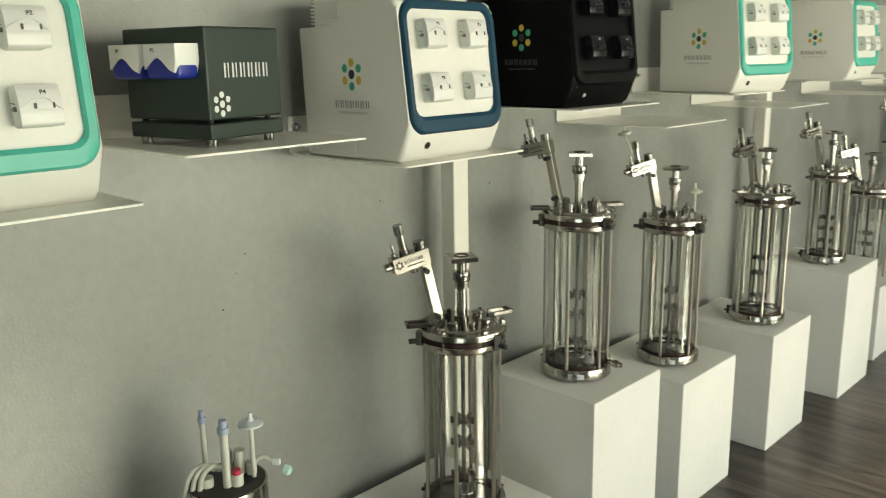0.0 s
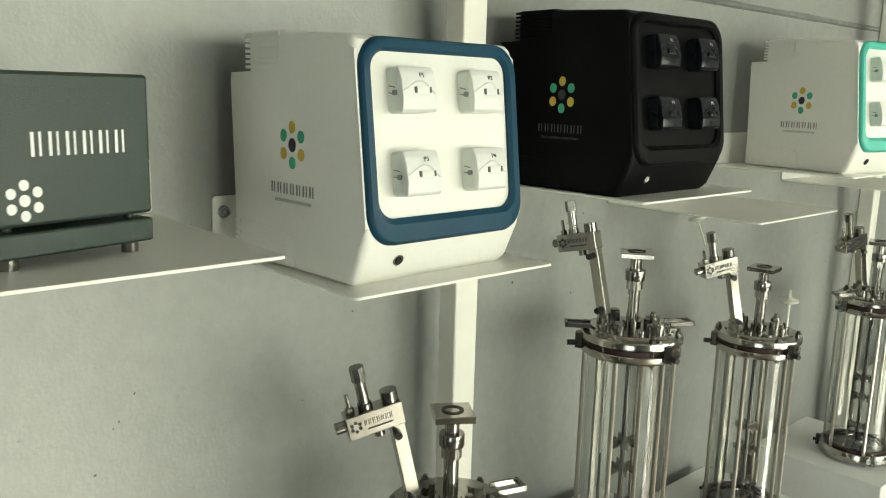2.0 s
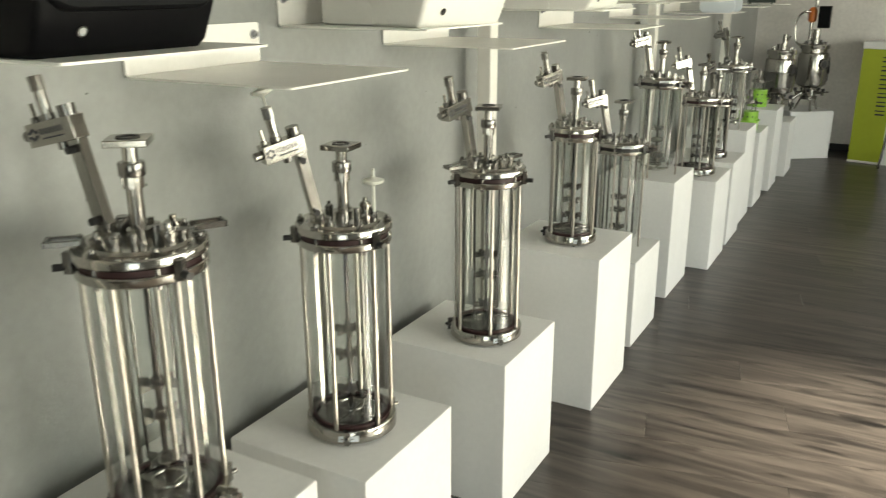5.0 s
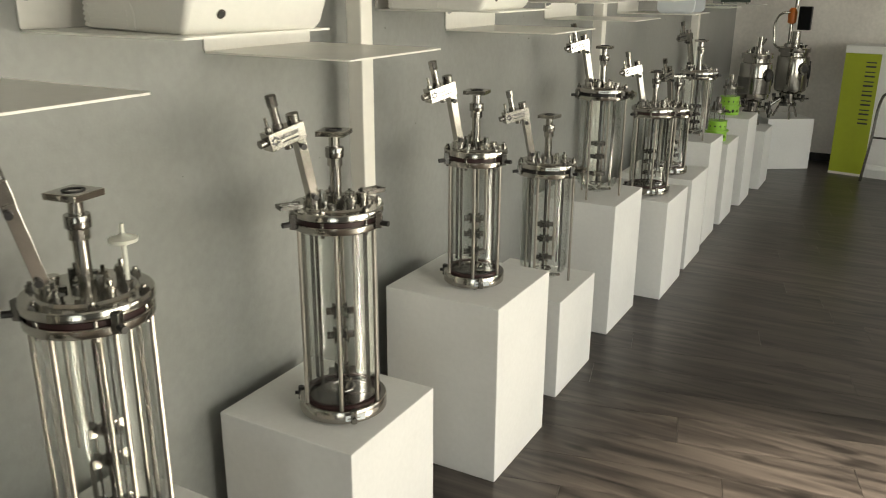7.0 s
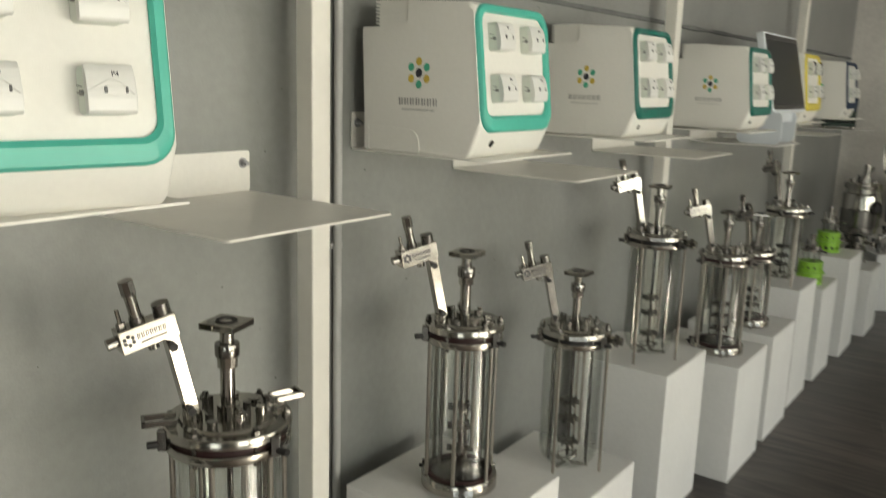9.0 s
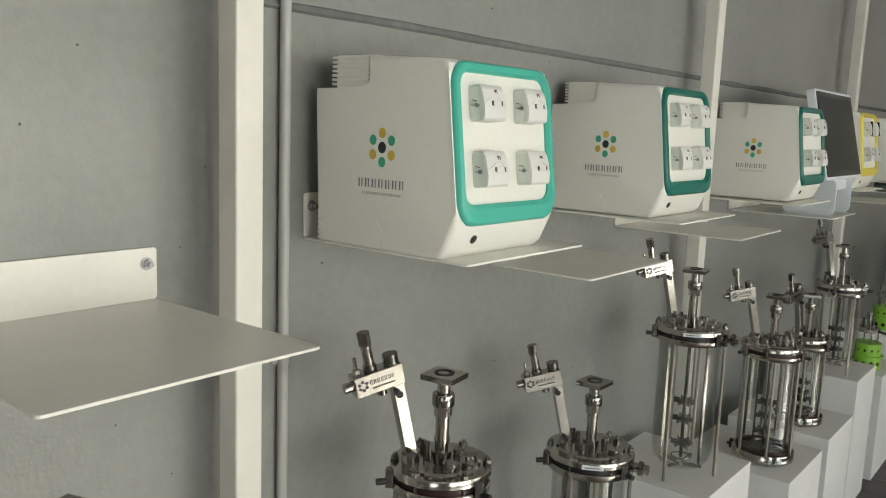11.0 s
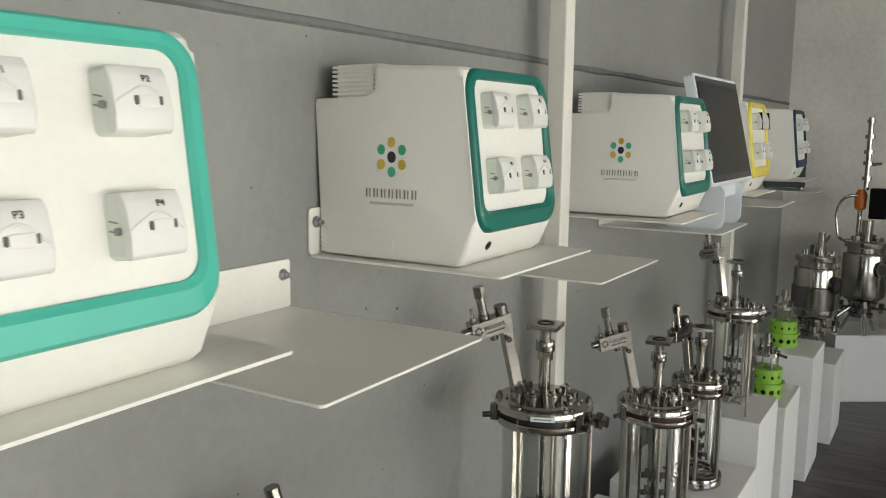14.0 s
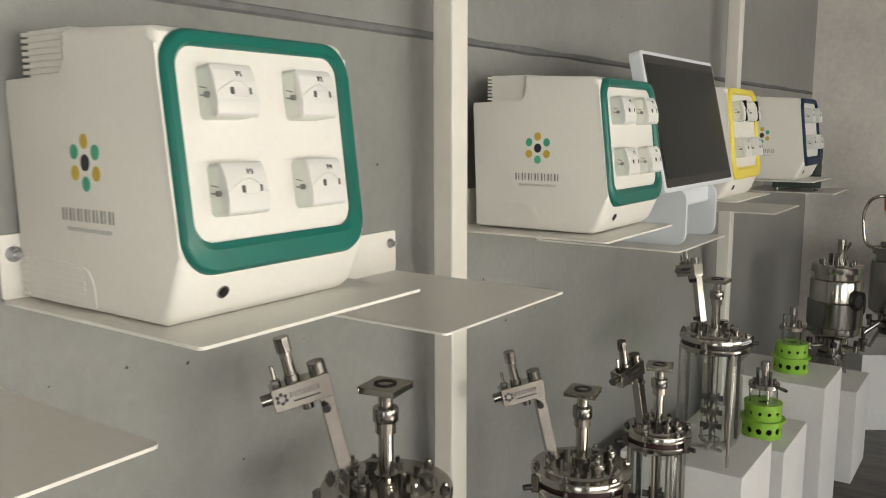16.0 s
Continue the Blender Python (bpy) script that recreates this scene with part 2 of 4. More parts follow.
def thing(name, m, label, category, group=""):
    ob = new(name)
    ob.empty_display_size = 0.05
    ob.matrix_world = m
    return tagged(ob, label, category, group)


def box(bm, x0, x1, y0, y1, z0, z1, bevel=0.0, m=None, seg=2):
    vs = bmesh.ops.create_cube(bm, size=1, matrix=Matrix.LocRotScale(((x0 + x1) / 2, (y0 + y1) / 2, (z0 + z1) / 2), None, (x1 - x0, y1 - y0, z1 - z0)))["verts"]
    if bevel:
        es = list({e for v in vs for e in v.link_edges})
        r = bmesh.ops.bevel(bm, geom=es, offset=bevel, segments=seg, profile=0.5, affect="EDGES")
        vs = list({v for v in r["verts"]} | {v for v in vs if v.is_valid})
    if m is not None:
        bmesh.ops.transform(bm, matrix=m, verts=[v for v in vs if v.is_valid])
    return bm


def rod(bm, a, b, r, r2=None, seg=12):
    a, b = Vector(a), Vector(b)
    d = b - a
    m = Matrix.Translation((a + b) / 2) @ d.to_track_quat("Z", "Y").to_matrix().to_4x4()
    bmesh.ops.create_cone(bm, cap_ends=True, segments=seg, radius1=r, radius2=r if r2 is None else r2, depth=d.length, matrix=m)
    return bm


def lathe(bm, profile, seg=40, m=None, closed=False):
    rings = []
    for r, z in profile:
        rings.append([bm.verts.new((r * math.cos(2 * math.pi * k / seg), r * math.sin(2 * math.pi * k / seg), z)) for k in range(seg)])
    pairs = list(zip(rings, rings[1:])) + ([(rings[-1], rings[0])] if closed else [])
    for p, q in pairs:
        for k in range(seg):
            bm.faces.new((p[k], p[(k + 1) % seg], q[(k + 1) % seg], q[k]))
    if not closed:
        for ring in (rings[0], rings[-1]):
            if profile[rings.index(ring)][0] > 1e-6:
                bm.faces.new(ring)
    if m is not None:
        bmesh.ops.transform(bm, matrix=m, verts=[v for ring in rings for v in ring])
    return bm


def rounded(u0, u1, v0, v1, r, seg=6):
    pts = []
    for cx, cy, a0 in ((u1 - r, v1 - r, 0), (u0 + r, v1 - r, 90), (u0 + r, v0 + r, 180), (u1 - r, v0 + r, 270)):
        for k in range(seg + 1):
            a = radians(a0 + 90 * k / seg)
            pts.append((cx + r * math.cos(a), cy + r * math.sin(a)))
    return pts


def slab(bm, pts, w0, w1, m=None, edge=0.0):
    """A plate with the outline pts in its own plane, from w0 to w1, its front edge rounded by edge."""
    layers = [(w0, 0.0)]
    if edge:
        layers += [(w1 - edge, 0.0), (w1 - edge * 0.3, edge * 0.3), (w1, edge)]
    else:
        layers += [(w1, 0.0)]
    cu, cv = sum(p[0] for p in pts) / len(pts), sum(p[1] for p in pts) / len(pts)
    hu, hv = max(p[0] for p in pts) - cu, max(p[1] for p in pts) - cv
    rings = [[bm.verts.new((cu + (u - cu) * (1 - i / hu), cv + (v - cv) * (1 - i / hv), w)) for u, v in pts] for w, i in layers]
    n = len(pts)
    for p, q in zip(rings, rings[1:]):
        for k in range(n):
            bm.faces.new((p[k], p[(k + 1) % n], q[(k + 1) % n], q[k]))
    bm.faces.new(rings[0])
    bm.faces.new(rings[-1])
    if m is not None:
        bmesh.ops.transform(bm, matrix=m, verts=[v for ring in rings for v in ring])
    return bm


def tube(name, pts, r, material, parent=None, label=""):
    cu = bpy.data.curves.new(name, "CURVE")
    cu.dimensions, cu.bevel_depth, cu.bevel_resolution, cu.use_fill_caps = "3D", r, 3, True
    sp = cu.splines.new("BEZIER")
    sp.bezier_points.add(len(pts) - 1)
    for bp, p in zip(sp.bezier_points, pts):
        bp.co, bp.handle_left_type, bp.handle_right_type = p, "AUTO", "AUTO"
    tmp = new(name, cu)
    me = bpy.data.meshes.new_from_object(tmp.evaluated_get(bpy.context.evaluated_depsgraph_get()))
    bpy.data.objects.remove(tmp)
    me.materials.append(material)
    ob = new(name, me)
    if parent:
        ob.parent = parent
    return tagged(ob, label)


def lettering(name, words, size, m, material, parent):
    cu = bpy.data.curves.new(name, "FONT")
    cu.body, cu.size, cu.extrude, cu.align_x, cu.align_y = words, size, 0.0003, "CENTER", "CENTER"
    tmp = new(name, cu)
    me = bpy.data.meshes.new_from_object(tmp.evaluated_get(bpy.context.evaluated_depsgraph_get()))
    bpy.data.objects.remove(tmp)
    me.transform(m)
    me.materials.clear()
    me.materials.append(material)
    ob = new(name, me)
    ob.parent = parent
    return ob


def disc(bm, u, v, ru, rv, w, m, seg=16):
    return slab(bm, [(u + ru * math.cos(2 * math.pi * k / seg), v + rv * math.sin(2 * math.pi * k / seg)) for k in range(seg)], -0.001, w, m)


def letter_bars(bm, u0, u1, v0, h, count, m, w=0.0006):
    """Plain upright bars in place of a brand name."""
    step = (u1 - u0) / count
    for k in range(count):
        box(bm, u0 + step * (k + 0.12), u0 + step * (k + 0.30), v0, v0 + h, -0.001, w, m=m)
        box(bm, u0 + step * (k + 0.58), u0 + step * (k + 0.70), v0, v0 + h, -0.001, w, m=m)
    return bm


# the room
def structure(name, bm, material, label):
    return tagged(part(name, bm, material, None), label, name.split("_")[0], kind="structure")


floor = structure("floor", box(bmesh.new(), WALL_X - 0.2, ROOM_X + 0.2, ROOM_Y0 - 0.2, ROOM_Y1 + 0.2, -0.14, -0.012), RUBBER, "dark screed under the laminate planks")
ground = structure("ground", box(bmesh.new(), -300, 300, -300, 300, -0.5, -0.15), PLINTH, "pale paved ground outside the windows")
structure("ceiling", box(bmesh.new(), WALL_X - 0.2, ROOM_X + 0.2, ROOM_Y0 - 0.2, ROOM_Y1 + 0.2, ROOM_H, ROOM_H + 0.2), ROOM_WHITE, "plain dull grey painted ceiling")
structure("wall_west", box(bmesh.new(), WALL_X - 0.2, WALL_X, ROOM_Y0, ROOM_Y1, -0.012, ROOM_H), WALL, "long grey painted plaster wall behind the shelves")
structure("wall_north", box(bmesh.new(), WALL_X - 0.2, ROOM_X + 0.2, ROOM_Y1, ROOM_Y1 + 0.2, -0.012, ROOM_H), WALL_END, "beige painted rough plaster end wall")
bm = bmesh.new()
for x0, x1, z0, z1 in ((WALL_X - 0.2, SOUTH[0], -0.012, ROOM_H), (SOUTH[1], ROOM_X + 0.2, -0.012, ROOM_H), (*SOUTH, -0.012, DOOR_LOW), (*SOUTH, DOOR_HIGH, ROOM_H)):
    box(bm, x0, x1, ROOM_Y0 - 0.2, ROOM_Y0, z0, z1)
structure("wall_south", bm, ROOM_GREY, "plain grey painted wall with a glazed double door")
bm = bmesh.new()
edges = [ROOM_Y0] + [v for w in WINDOWS for v in w[:2]] + [ROOM_Y1]
for k in range(0, len(edges), 2):
    box(bm, ROOM_X, ROOM_X + 0.2, edges[k], edges[k + 1], -0.012, ROOM_H)
for y0, y1, sill, head in WINDOWS:
    box(bm, ROOM_X, ROOM_X + 0.2, y0, y1, -0.012, sill)
    box(bm, ROOM_X, ROOM_X + 0.2, y0, y1, head, ROOM_H)
structure("wall_east", bm, ROOM_GREY, "plain grey painted wall with two tall windows and an added low one")
for n, (y0, y1, low, high) in enumerate(WINDOWS + ((*SOUTH, DOOR_LOW, DOOR_HIGH),)):
    door = n == len(WINDOWS)
    at = pose((y0 + y1) / 2, ROOM_Y0 - 0.1, low, 0, 0, -90) if door else pose(ROOM_X + 0.1, (y0 + y1) / 2, low)
    win = thing("door_1" if door else "window_%d" % (n + 1), at, "white-framed glazed double door letting in daylight" if door else "unseen white-framed window letting in daylight, the third added as fill", "door" if door else "window")
    win["kind"] = "structure"
    h, w = high - low, (y1 - y0) / 2
    bm = bmesh.new()
    for a in ((-w, -w + 0.05), (-0.025, 0.025), (w - 0.05, w)):
        box(bm, -0.03, 0.03, a[0], a[1], 0, h)
    box(bm, -0.028, 0.028, -w, w, 0, 0.05)
    box(bm, -0.028, 0.028, -w, w, h - 0.05, h)
    part("window_frame", bm, POST, win)
    for s in (-1, 1):
        p = part("pane", box(bmesh.new(), -0.003, 0.003, min(s * 0.025, s * (w - 0.05)), max(s * 0.025, s * (w - 0.05)), 0.05, h - 0.05), GLASS, win)
        p.visible_shadow = False

# rough joint that runs along the wall, the shadow of its step painted dark grey
bm = bmesh.new()
rng = random.Random(4)
y = ROOM_Y0
prev = None
while y < ROOM_Y1:
    zc = 1.877 + 0.003 * noise.noise((y * 2.1, 0, 0))
    hh = 0.0115 + 0.004 * noise.noise((y * 5.0, 3, 0))
    dd = 0.007 + 0.004 * noise.noise((y * 9.0, 7, 0))
    ring = [bm.verts.new((WALL_X - 0.003, y, zc - hh)), bm.verts.new((WALL_X + dd, y, zc - hh * 0.4)), bm.verts.new((WALL_X + dd * 0.7, y, zc + hh * 0.5)), bm.verts.new((WALL_X - 0.003, y, zc + hh))]
    if prev:
        for k in range(3):
            bm.faces.new((prev[k], ring[k], ring[k + 1], prev[k + 1]))
    prev = ring
    y += 0.045
structure("trim_seam", bm, SEAM_SHADE, "rough joint line along the grey wall, its step's shadow coloured in")


# small drill marks and pits in the plaster
bm = bmesh.new()
rng = random.Random(31)
for k in range(150):
    py, pz, pr = rng.uniform(1.2, 10.5), rng.choice((rng.uniform(1.0, 1.4), rng.uniform(1.35, 1.85), rng.uniform(0.7, 2.2))), rng.uniform(0.001, 0.0032)
    slab(bm, [(py + pr * rng.uniform(0.6, 1.3) * math.cos(2 * math.pi * q / 7), pz + pr * rng.uniform(0.6, 1.2) * math.sin(2 * math.pi * q / 7)) for q in range(7)], -0.002, 0.0005, Matrix(((0, 0, 1, WALL_X), (1, 0, 0, 0), (0, 1, 0, 0), (0, 0, 0, 1))))
tagged(part("wall_pits", bm, GREY_PIT), "small dark pits and drill marks in the grey plaster", "pits", kind="stuff")


def wall_post(y0, y1):
    th = thing("wall_post", pose(0.458, (y0 + y1) / 2, 0), "white painted square steel post standing before the grey wall", "post", "steel posts along the wall")
    w = (y1 - y0) / 2
    part("column", box(bmesh.new(), 0.0, 0.050, -w, w, 0.006, ROOM_H - 0.002, 0.004), POST, th)
    part("base_plate", box(bmesh.new(), -0.02, 0.075, -w - 0.015, w + 0.015, 0.0, 0.006), POST, th)
    for z in (0.25, 2.45):
        part("wall_bracket", box(bmesh.new(), WALL_X - 0.458, 0.0, -0.02, 0.02, z, z + 0.04), POST, th)


for y0, y1 in ((2.928, 2.988), (4.940, 4.996), (6.966, 7.026), (9.020, 9.078)):
    wall_post(y0, y1)

conduit = thing("conduit", pose(WALL_X + 0.014, 5.133, 0), "thin grey painted conduit pipe clipped to the wall", "pipe")
part("pipe", rod(bmesh.new(), (0, 0, 0), (0, 0, ROOM_H), 0.0105, seg=16), PIPE, conduit, smooth=True)
for z in (0.5, 1.2, 1.98, 2.6):
    c = part("clip", box(lathe(bmesh.new(), [(0.0125, -0.008), (0.0125, 0.008)], 16), -0.013, -0.001, -0.024, 0.006, -0.007, 0.007), PIPE, conduit)
    c.location.z = z


# shelves
def make_shelf():
    th = thing("wall_shelf", Matrix.Identity(4), "empty white powder-coated folded steel wall shelf", "shelf", "wall shelves in two heights")
    w, d, t = 0.196, 0.413, 0.004
    bm = bmesh.new()
    slab(bm, rounded(0.0, d, -w, w, 0.008, 3), -t, 0)
    part("plate", bm, SHELF, th)
    bm = bmesh.new()
    slab(bm, rounded(-w, w, 0.0, 0.088, 0.006, 3), 0, 0.004, Matrix(((0, 0, 1, 0), (1, 0, 0, 0), (0, 1, 0, 0.0005), (0, 0, 0, 1))))
    part("back_flange", bm, SHELF, th)
    for s in (-1, 1):
        bm = bmesh.new()
        rod(bm, (0.004, s * 0.177, 0.062), (0.006, s * 0.177, 0.062), 0.011, seg=16)
        rod(bm, (0.006, s * 0.177, 0.062), (0.013, s * 0.177, 0.062), 0.008, seg=6)
        rod(bm, (0.013, s * 0.177, 0.062), (0.021, s * 0.177, 0.062), 0.0045, seg=10)
        part("bolt", bm, ZINC, th, "zinc-plated hex bolt with washer")
    return th


shelf = make_shelf()
UPPER = [(1.984, 1.413), (3.112, 1.426), (4.019, 1.427), (5.191, 1.437), (6.074, 1.446), (7.111, 1.438), (8.052, 1.452), (9.14, 1.450)]
LOWER = [(1.515, 1.346), (2.479, 1.344), (3.553, 1.350), (4.473, 1.359), (5.627, 1.358), (6.526, 1.366), (7.556, 1.362), (8.522, 1.374), (9.61, 1.370)]
first = True
for y0, z in UPPER + LOWER:
    m = pose(WALL_X + 0.002, y0 + 0.196, z)
    if first:
        shelf.matrix_world = m
        first = False
        it = shelf
    else:
        it = copy_thing(shelf, m)


# bench-top controllers
def flower(m, u, v, r, parent, mono=None):
    """Ring of six dots round a seventh."""
    for k in range(6):
        a = radians(90 + 60 * k)
        col = mono or (YELLOW_DOT if k % 2 == 0 else GREEN_DOT)
        part("logo_dot", disc(bmesh.new(), u + r * math.cos(a), v + r * math.sin(a), r * 0.32, r * 0.36, 0.0006, m), col, parent)
    part("logo_dot", disc(bmesh.new(), u, v, r * 0.36, r * 0.4, 0.0006, m), mono or DARK, parent)


def controller(y0, z, frame_mat, label, x=WALL_X + 0.018, body_mat=BODY, turn=0.0, black_pumps=False):
    th = thing("bioreactor_controller", pose(x, y0, z, 0, 0, turn), label, "controller", "bench-top controllers on the shelves")
    dark = body_mat is BLACK
    W = 0.311
    prof = [(0.002, 0.0), (0.298, 0.0), (0.313, 0.012), (0.337, 0.066), (0.337, 0.086), (0.3095, 0.322), (0.306, 0.335), (0.296, 0.342), (0.132, 0.350), (0.131, 0.312), (0.124, 0.299), (0.108, 0.294), (-0.008, 0.291), (-0.010, 0.28)]
    bm = bmesh.new()
    a = [bm.verts.new((px, 0, pz)) for px, pz in prof]
    b = [bm.verts.new((px, W, pz)) for px, pz in prof]
    fa, fb = bm.faces.new(a), bm.faces.new(b)
    n = len(prof)
    for k in range(n):
        bm.faces.new((a[k], a[(k + 1) % n], b[(k + 1) % n], b[k]))
    es = [e for e in set(fa.edges) | set(fb.edges) if not (e.verts[0].co.x < 0.135 and e.verts[1].co.x < 0.135)]
    bmesh.ops.bevel(bm, geom=es, offset=0.011, segments=4, profile=0.5, affect="EDGES", clamp_overlap=True)
    body = part("body", bm, body_mat, th, smooth=True)
    # ribbed vents at the back
    bm = bmesh.new()
    box(bm, 0.034, 0.134, 0.009, W - 0.009, 0.284, 0.352, 0.003)
    for k in range(7):
        box(bm, 0.026, 0.12, 0.006, W - 0.006, 0.297 + k * 0.008, 0.3015 + k * 0.008)
    part("vent", bm, body_mat, th, "ribbed rear vent")
    bm = bmesh.new()
    slab(bm, [(0.014, 0.004), (0.170, 0.004), (0.169, 0.028), (0.165, 0.042), (0.157, 0.052), (0.146, 0.057), (0.014, 0.062)], 0, 0.0013, Matrix(((1, 0, 0, 0), (0, 0, -1, 0.0), (0, 1, 0, 0), (0, 0, 0, 1))))
    for k in range(6):
        box(bm, 0.001, 0.016, -0.003, W + 0.003, 0.006 + k * 0.0095, 0.0115 + k * 0.0095)
    part("lower_vent", bm, body_mat, th, "ribbed lower vent")
    for k in range(6):
        part("vent_rib", box(bmesh.new(), 0.016, 0.148 - 0.004 * max(0, k - 3), -0.0020, -0.0008, 0.010 + k * 0.0080, 0.0140 + k * 0.0080), body_mat, th)
    # tilted front
    lean = math.atan2(0.027, 0.229)
    up = Vector((-math.sin(lean), 0, math.cos(lean)))
    nrm = Vector((math.cos(lean), 0, math.sin(lean)))
    o = Vector((0.3415, 0, 0.070))
    F = Matrix(((0, up.x, nrm.x, o.x), (1, 0, 0, o.y), (0, up.z, nrm.z, o.z), (0, 0, 0, 1)))
    outer, inner = rounded(0.003, W - 0.0015, -0.010, 0.273, 0.044, 8), rounded(0.022, W - 0.024, 0.027, 0.253, 0.026, 8)
    lip = rounded(0.0175, W - 0.0195, 0.0185, 0.2570, 0.030, 8)
    bm = bmesh.new()
    rings = []
    for pts, w in ((outer, -0.014), (outer, -0.001), ([(u + (0.155 - u) * 0.014, v + (0.13 - v) * 0.014) for u, v in outer], 0.0035), ([(u + (0.155 - u) * 0.035, v + (0.13 - v) * 0.035) for u, v in outer], 0.0065), (lip, 0.0075), (inner, 0.002), (inner, -0.006)):
        rings.append([bm.verts.new((u, v, w)) for u, v in pts])
    k0 = len(outer)
    for p, q in zip(rings, rings[1:]):
        for k in range(k0):
            bm.faces.new((p[k], p[(k + 1) % k0], q[(k + 1) % k0], q[k]))
    bmesh.ops.transform(bm, matrix=F, verts=bm.verts)
    part("front_frame", bm, frame_mat, th, "black moulded front frame" if dark else "coloured plastic front frame", smooth=True)
    part("front_panel", slab(bmesh.new(), rounded(0.021, W - 0.023, 0.026, 0.254, 0.026, 8), -0.012, -0.003, F), BLACK_GLOSS if dark else PANEL, th)
    # four pump heads: a block tinted as if in shade, with a white hooded front
    for n, (u, v) in enumerate(((0.052, 0.200), (0.187, 0.200), (0.052, 0.087), (0.187, 0.087))):
        base_m, head_m = (BLACK_GLOSS, BLACK_GLOSS) if dark else (PUMP_SHADED, PUMP)
        base = part("pump_base", slab(bmesh.new(), rounded(u, u + 0.061, v - 0.031, v + 0.031, 0.007, 5), -0.004, 0.021, F, 0.002), base_m, th, smooth=True)
        bm = bmesh.new()
        side = [(-0.030, 0.019), (0.030, 0.019), (0.031, 0.022), (0.022, 0.027), (0.010, 0.030), (-0.012, 0.0315), (-0.027, 0.030), (-0.031, 0.026)]
        va = [bm.verts.new((u - 0.0005, v + sv, sw)) for sv, sw in side]
        vb = [bm.verts.new((u + 0.0615, v + sv, sw)) for sv, sw in side]
        bm.faces.new(va)
        bm.faces.new(vb)
        for k in range(len(side)):
            bm.faces.new((va[k], va[(k + 1) % len(side)], vb[(k + 1) % len(side)], vb[k]))
        bmesh.ops.bevel(bm, geom=bm.edges[:], offset=0.003, segments=3, profile=0.5, affect="EDGES", clamp_overlap=True)
        bmesh.ops.transform(bm, matrix=F, verts=bm.verts)
        head = part("pump_head", bm, head_m, th, smooth=True)
        if black_pumps and n < 2:
            part("pump_strip", box(bmesh.new(), u + 0.022, u + 0.034, v - 0.0315, v + 0.0315, 0.004, 0.0325, m=F), BLACK, head, "black strip across the pump head")
        # hood: a raised curved brow over the rotor window
        brow = [(0.001, -0.003, 0.0305), (0.010, 0.002, 0.0308), (0.019, 0.0065, 0.0306), (0.028, 0.0105, 0.0300), (0.037, 0.0105, 0.0300), (0.045, 0.0065, 0.0306), (0.052, -0.001, 0.0312), (0.0585, -0.006, 0.0312)]
        tube("pump_brow", [F @ Vector((u + p[0], v + p[1], p[2])) for p in brow], 0.0014, head_m, head)
        part("rotor_window", slab(bmesh.new(), rounded(u + 0.022, u + 0.050, v - 0.0075, v + 0.004, 0.0055, 5), 0.028, 0.0325, F, 0.0006), head_m, head, smooth=True)
        for du in (0.0205, 0.0465):
            part("pump_slot", slab(bmesh.new(), rounded(u + du, u + du + 0.0034, v - 0.0055, v + 0.003, 0.0015, 3), 0.029, 0.0331, F), BLACK if dark else SLOT, head, "dark slot in the pump head")
        # tube stubs that stick out of the side
        for dv, w in ((0.006, 0.009), (-0.003, 0.008)):
            part("tube_stub", rod(bmesh.new(), F @ Vector((u + 0.001, v + dv - 0.003, w + 0.006)), F @ Vector((u - 0.0035, v + dv, w - 0.003)), 0.0008, seg=6), BLACK if dark else GREY_PRINT, base)
        part("guide_pin", rod(bmesh.new(), F @ Vector((u + 0.001, v - 0.004, 0.0155)), F @ Vector((u - 0.004, v - 0.004, 0.0155)), 0.0036, seg=14), BLACK if dark else GREY_PRINT, base)
        LM = F @ Matrix.Translation((u + 0.036, v + 0.0185, 0.0296)) @ Euler((-math.atan2(0.004, 0.012), 0, 0)).to_matrix().to_4x4()
        lettering("pump_label", "P%d" % (n + 1), 0.0095, LM, PALE_PRINT if dark else DARK, head)
    # power button on the chin
    cl = math.atan2(0.024, 0.054)
    cn, cu = Vector((math.cos(cl), 0, -math.sin(cl))), Vector((math.sin(cl), 0, math.cos(cl)))
    C = Matrix(((0, cu.x, cn.x, 0.313), (1, 0, 0, 0), (0, cu.z, cn.z, 0.012), (0, 0, 0, 1)))
    bt = part("power_button", disc(bmesh.new(), 0.070, 0.024, 0.0085, 0.0085, 0.002, C, 20), STEEL_DULL, th, "round steel power button")
    part("button_cap", disc(bmesh.new(), 0.070, 0.024, 0.0058, 0.0058, 0.003, C, 20), RUBBER if not dark else PALE_PRINT, bt)
    # print on the side
    S = Matrix(((1, 0, 0, 0), (0, 0, -1, -0.0002), (0, 1, 0, 0), (0, 0, 0, 1)))
    flower(S, 0.164, 0.187, 0.026, th)
    part("brand_print", letter_bars(bmesh.new(), 0.105, 0.222, 0.114, 0.016, 7, S), DIM_PRINT if dark else GREY_PRINT, th, "grey brand lettering shown as plain bars")
    part("brand_line", letter_bars(bmesh.new(), 0.116, 0.212, 0.101, 0.005, 17, S), DIM_PRINT if dark else PALE_PRINT, th)
    return th


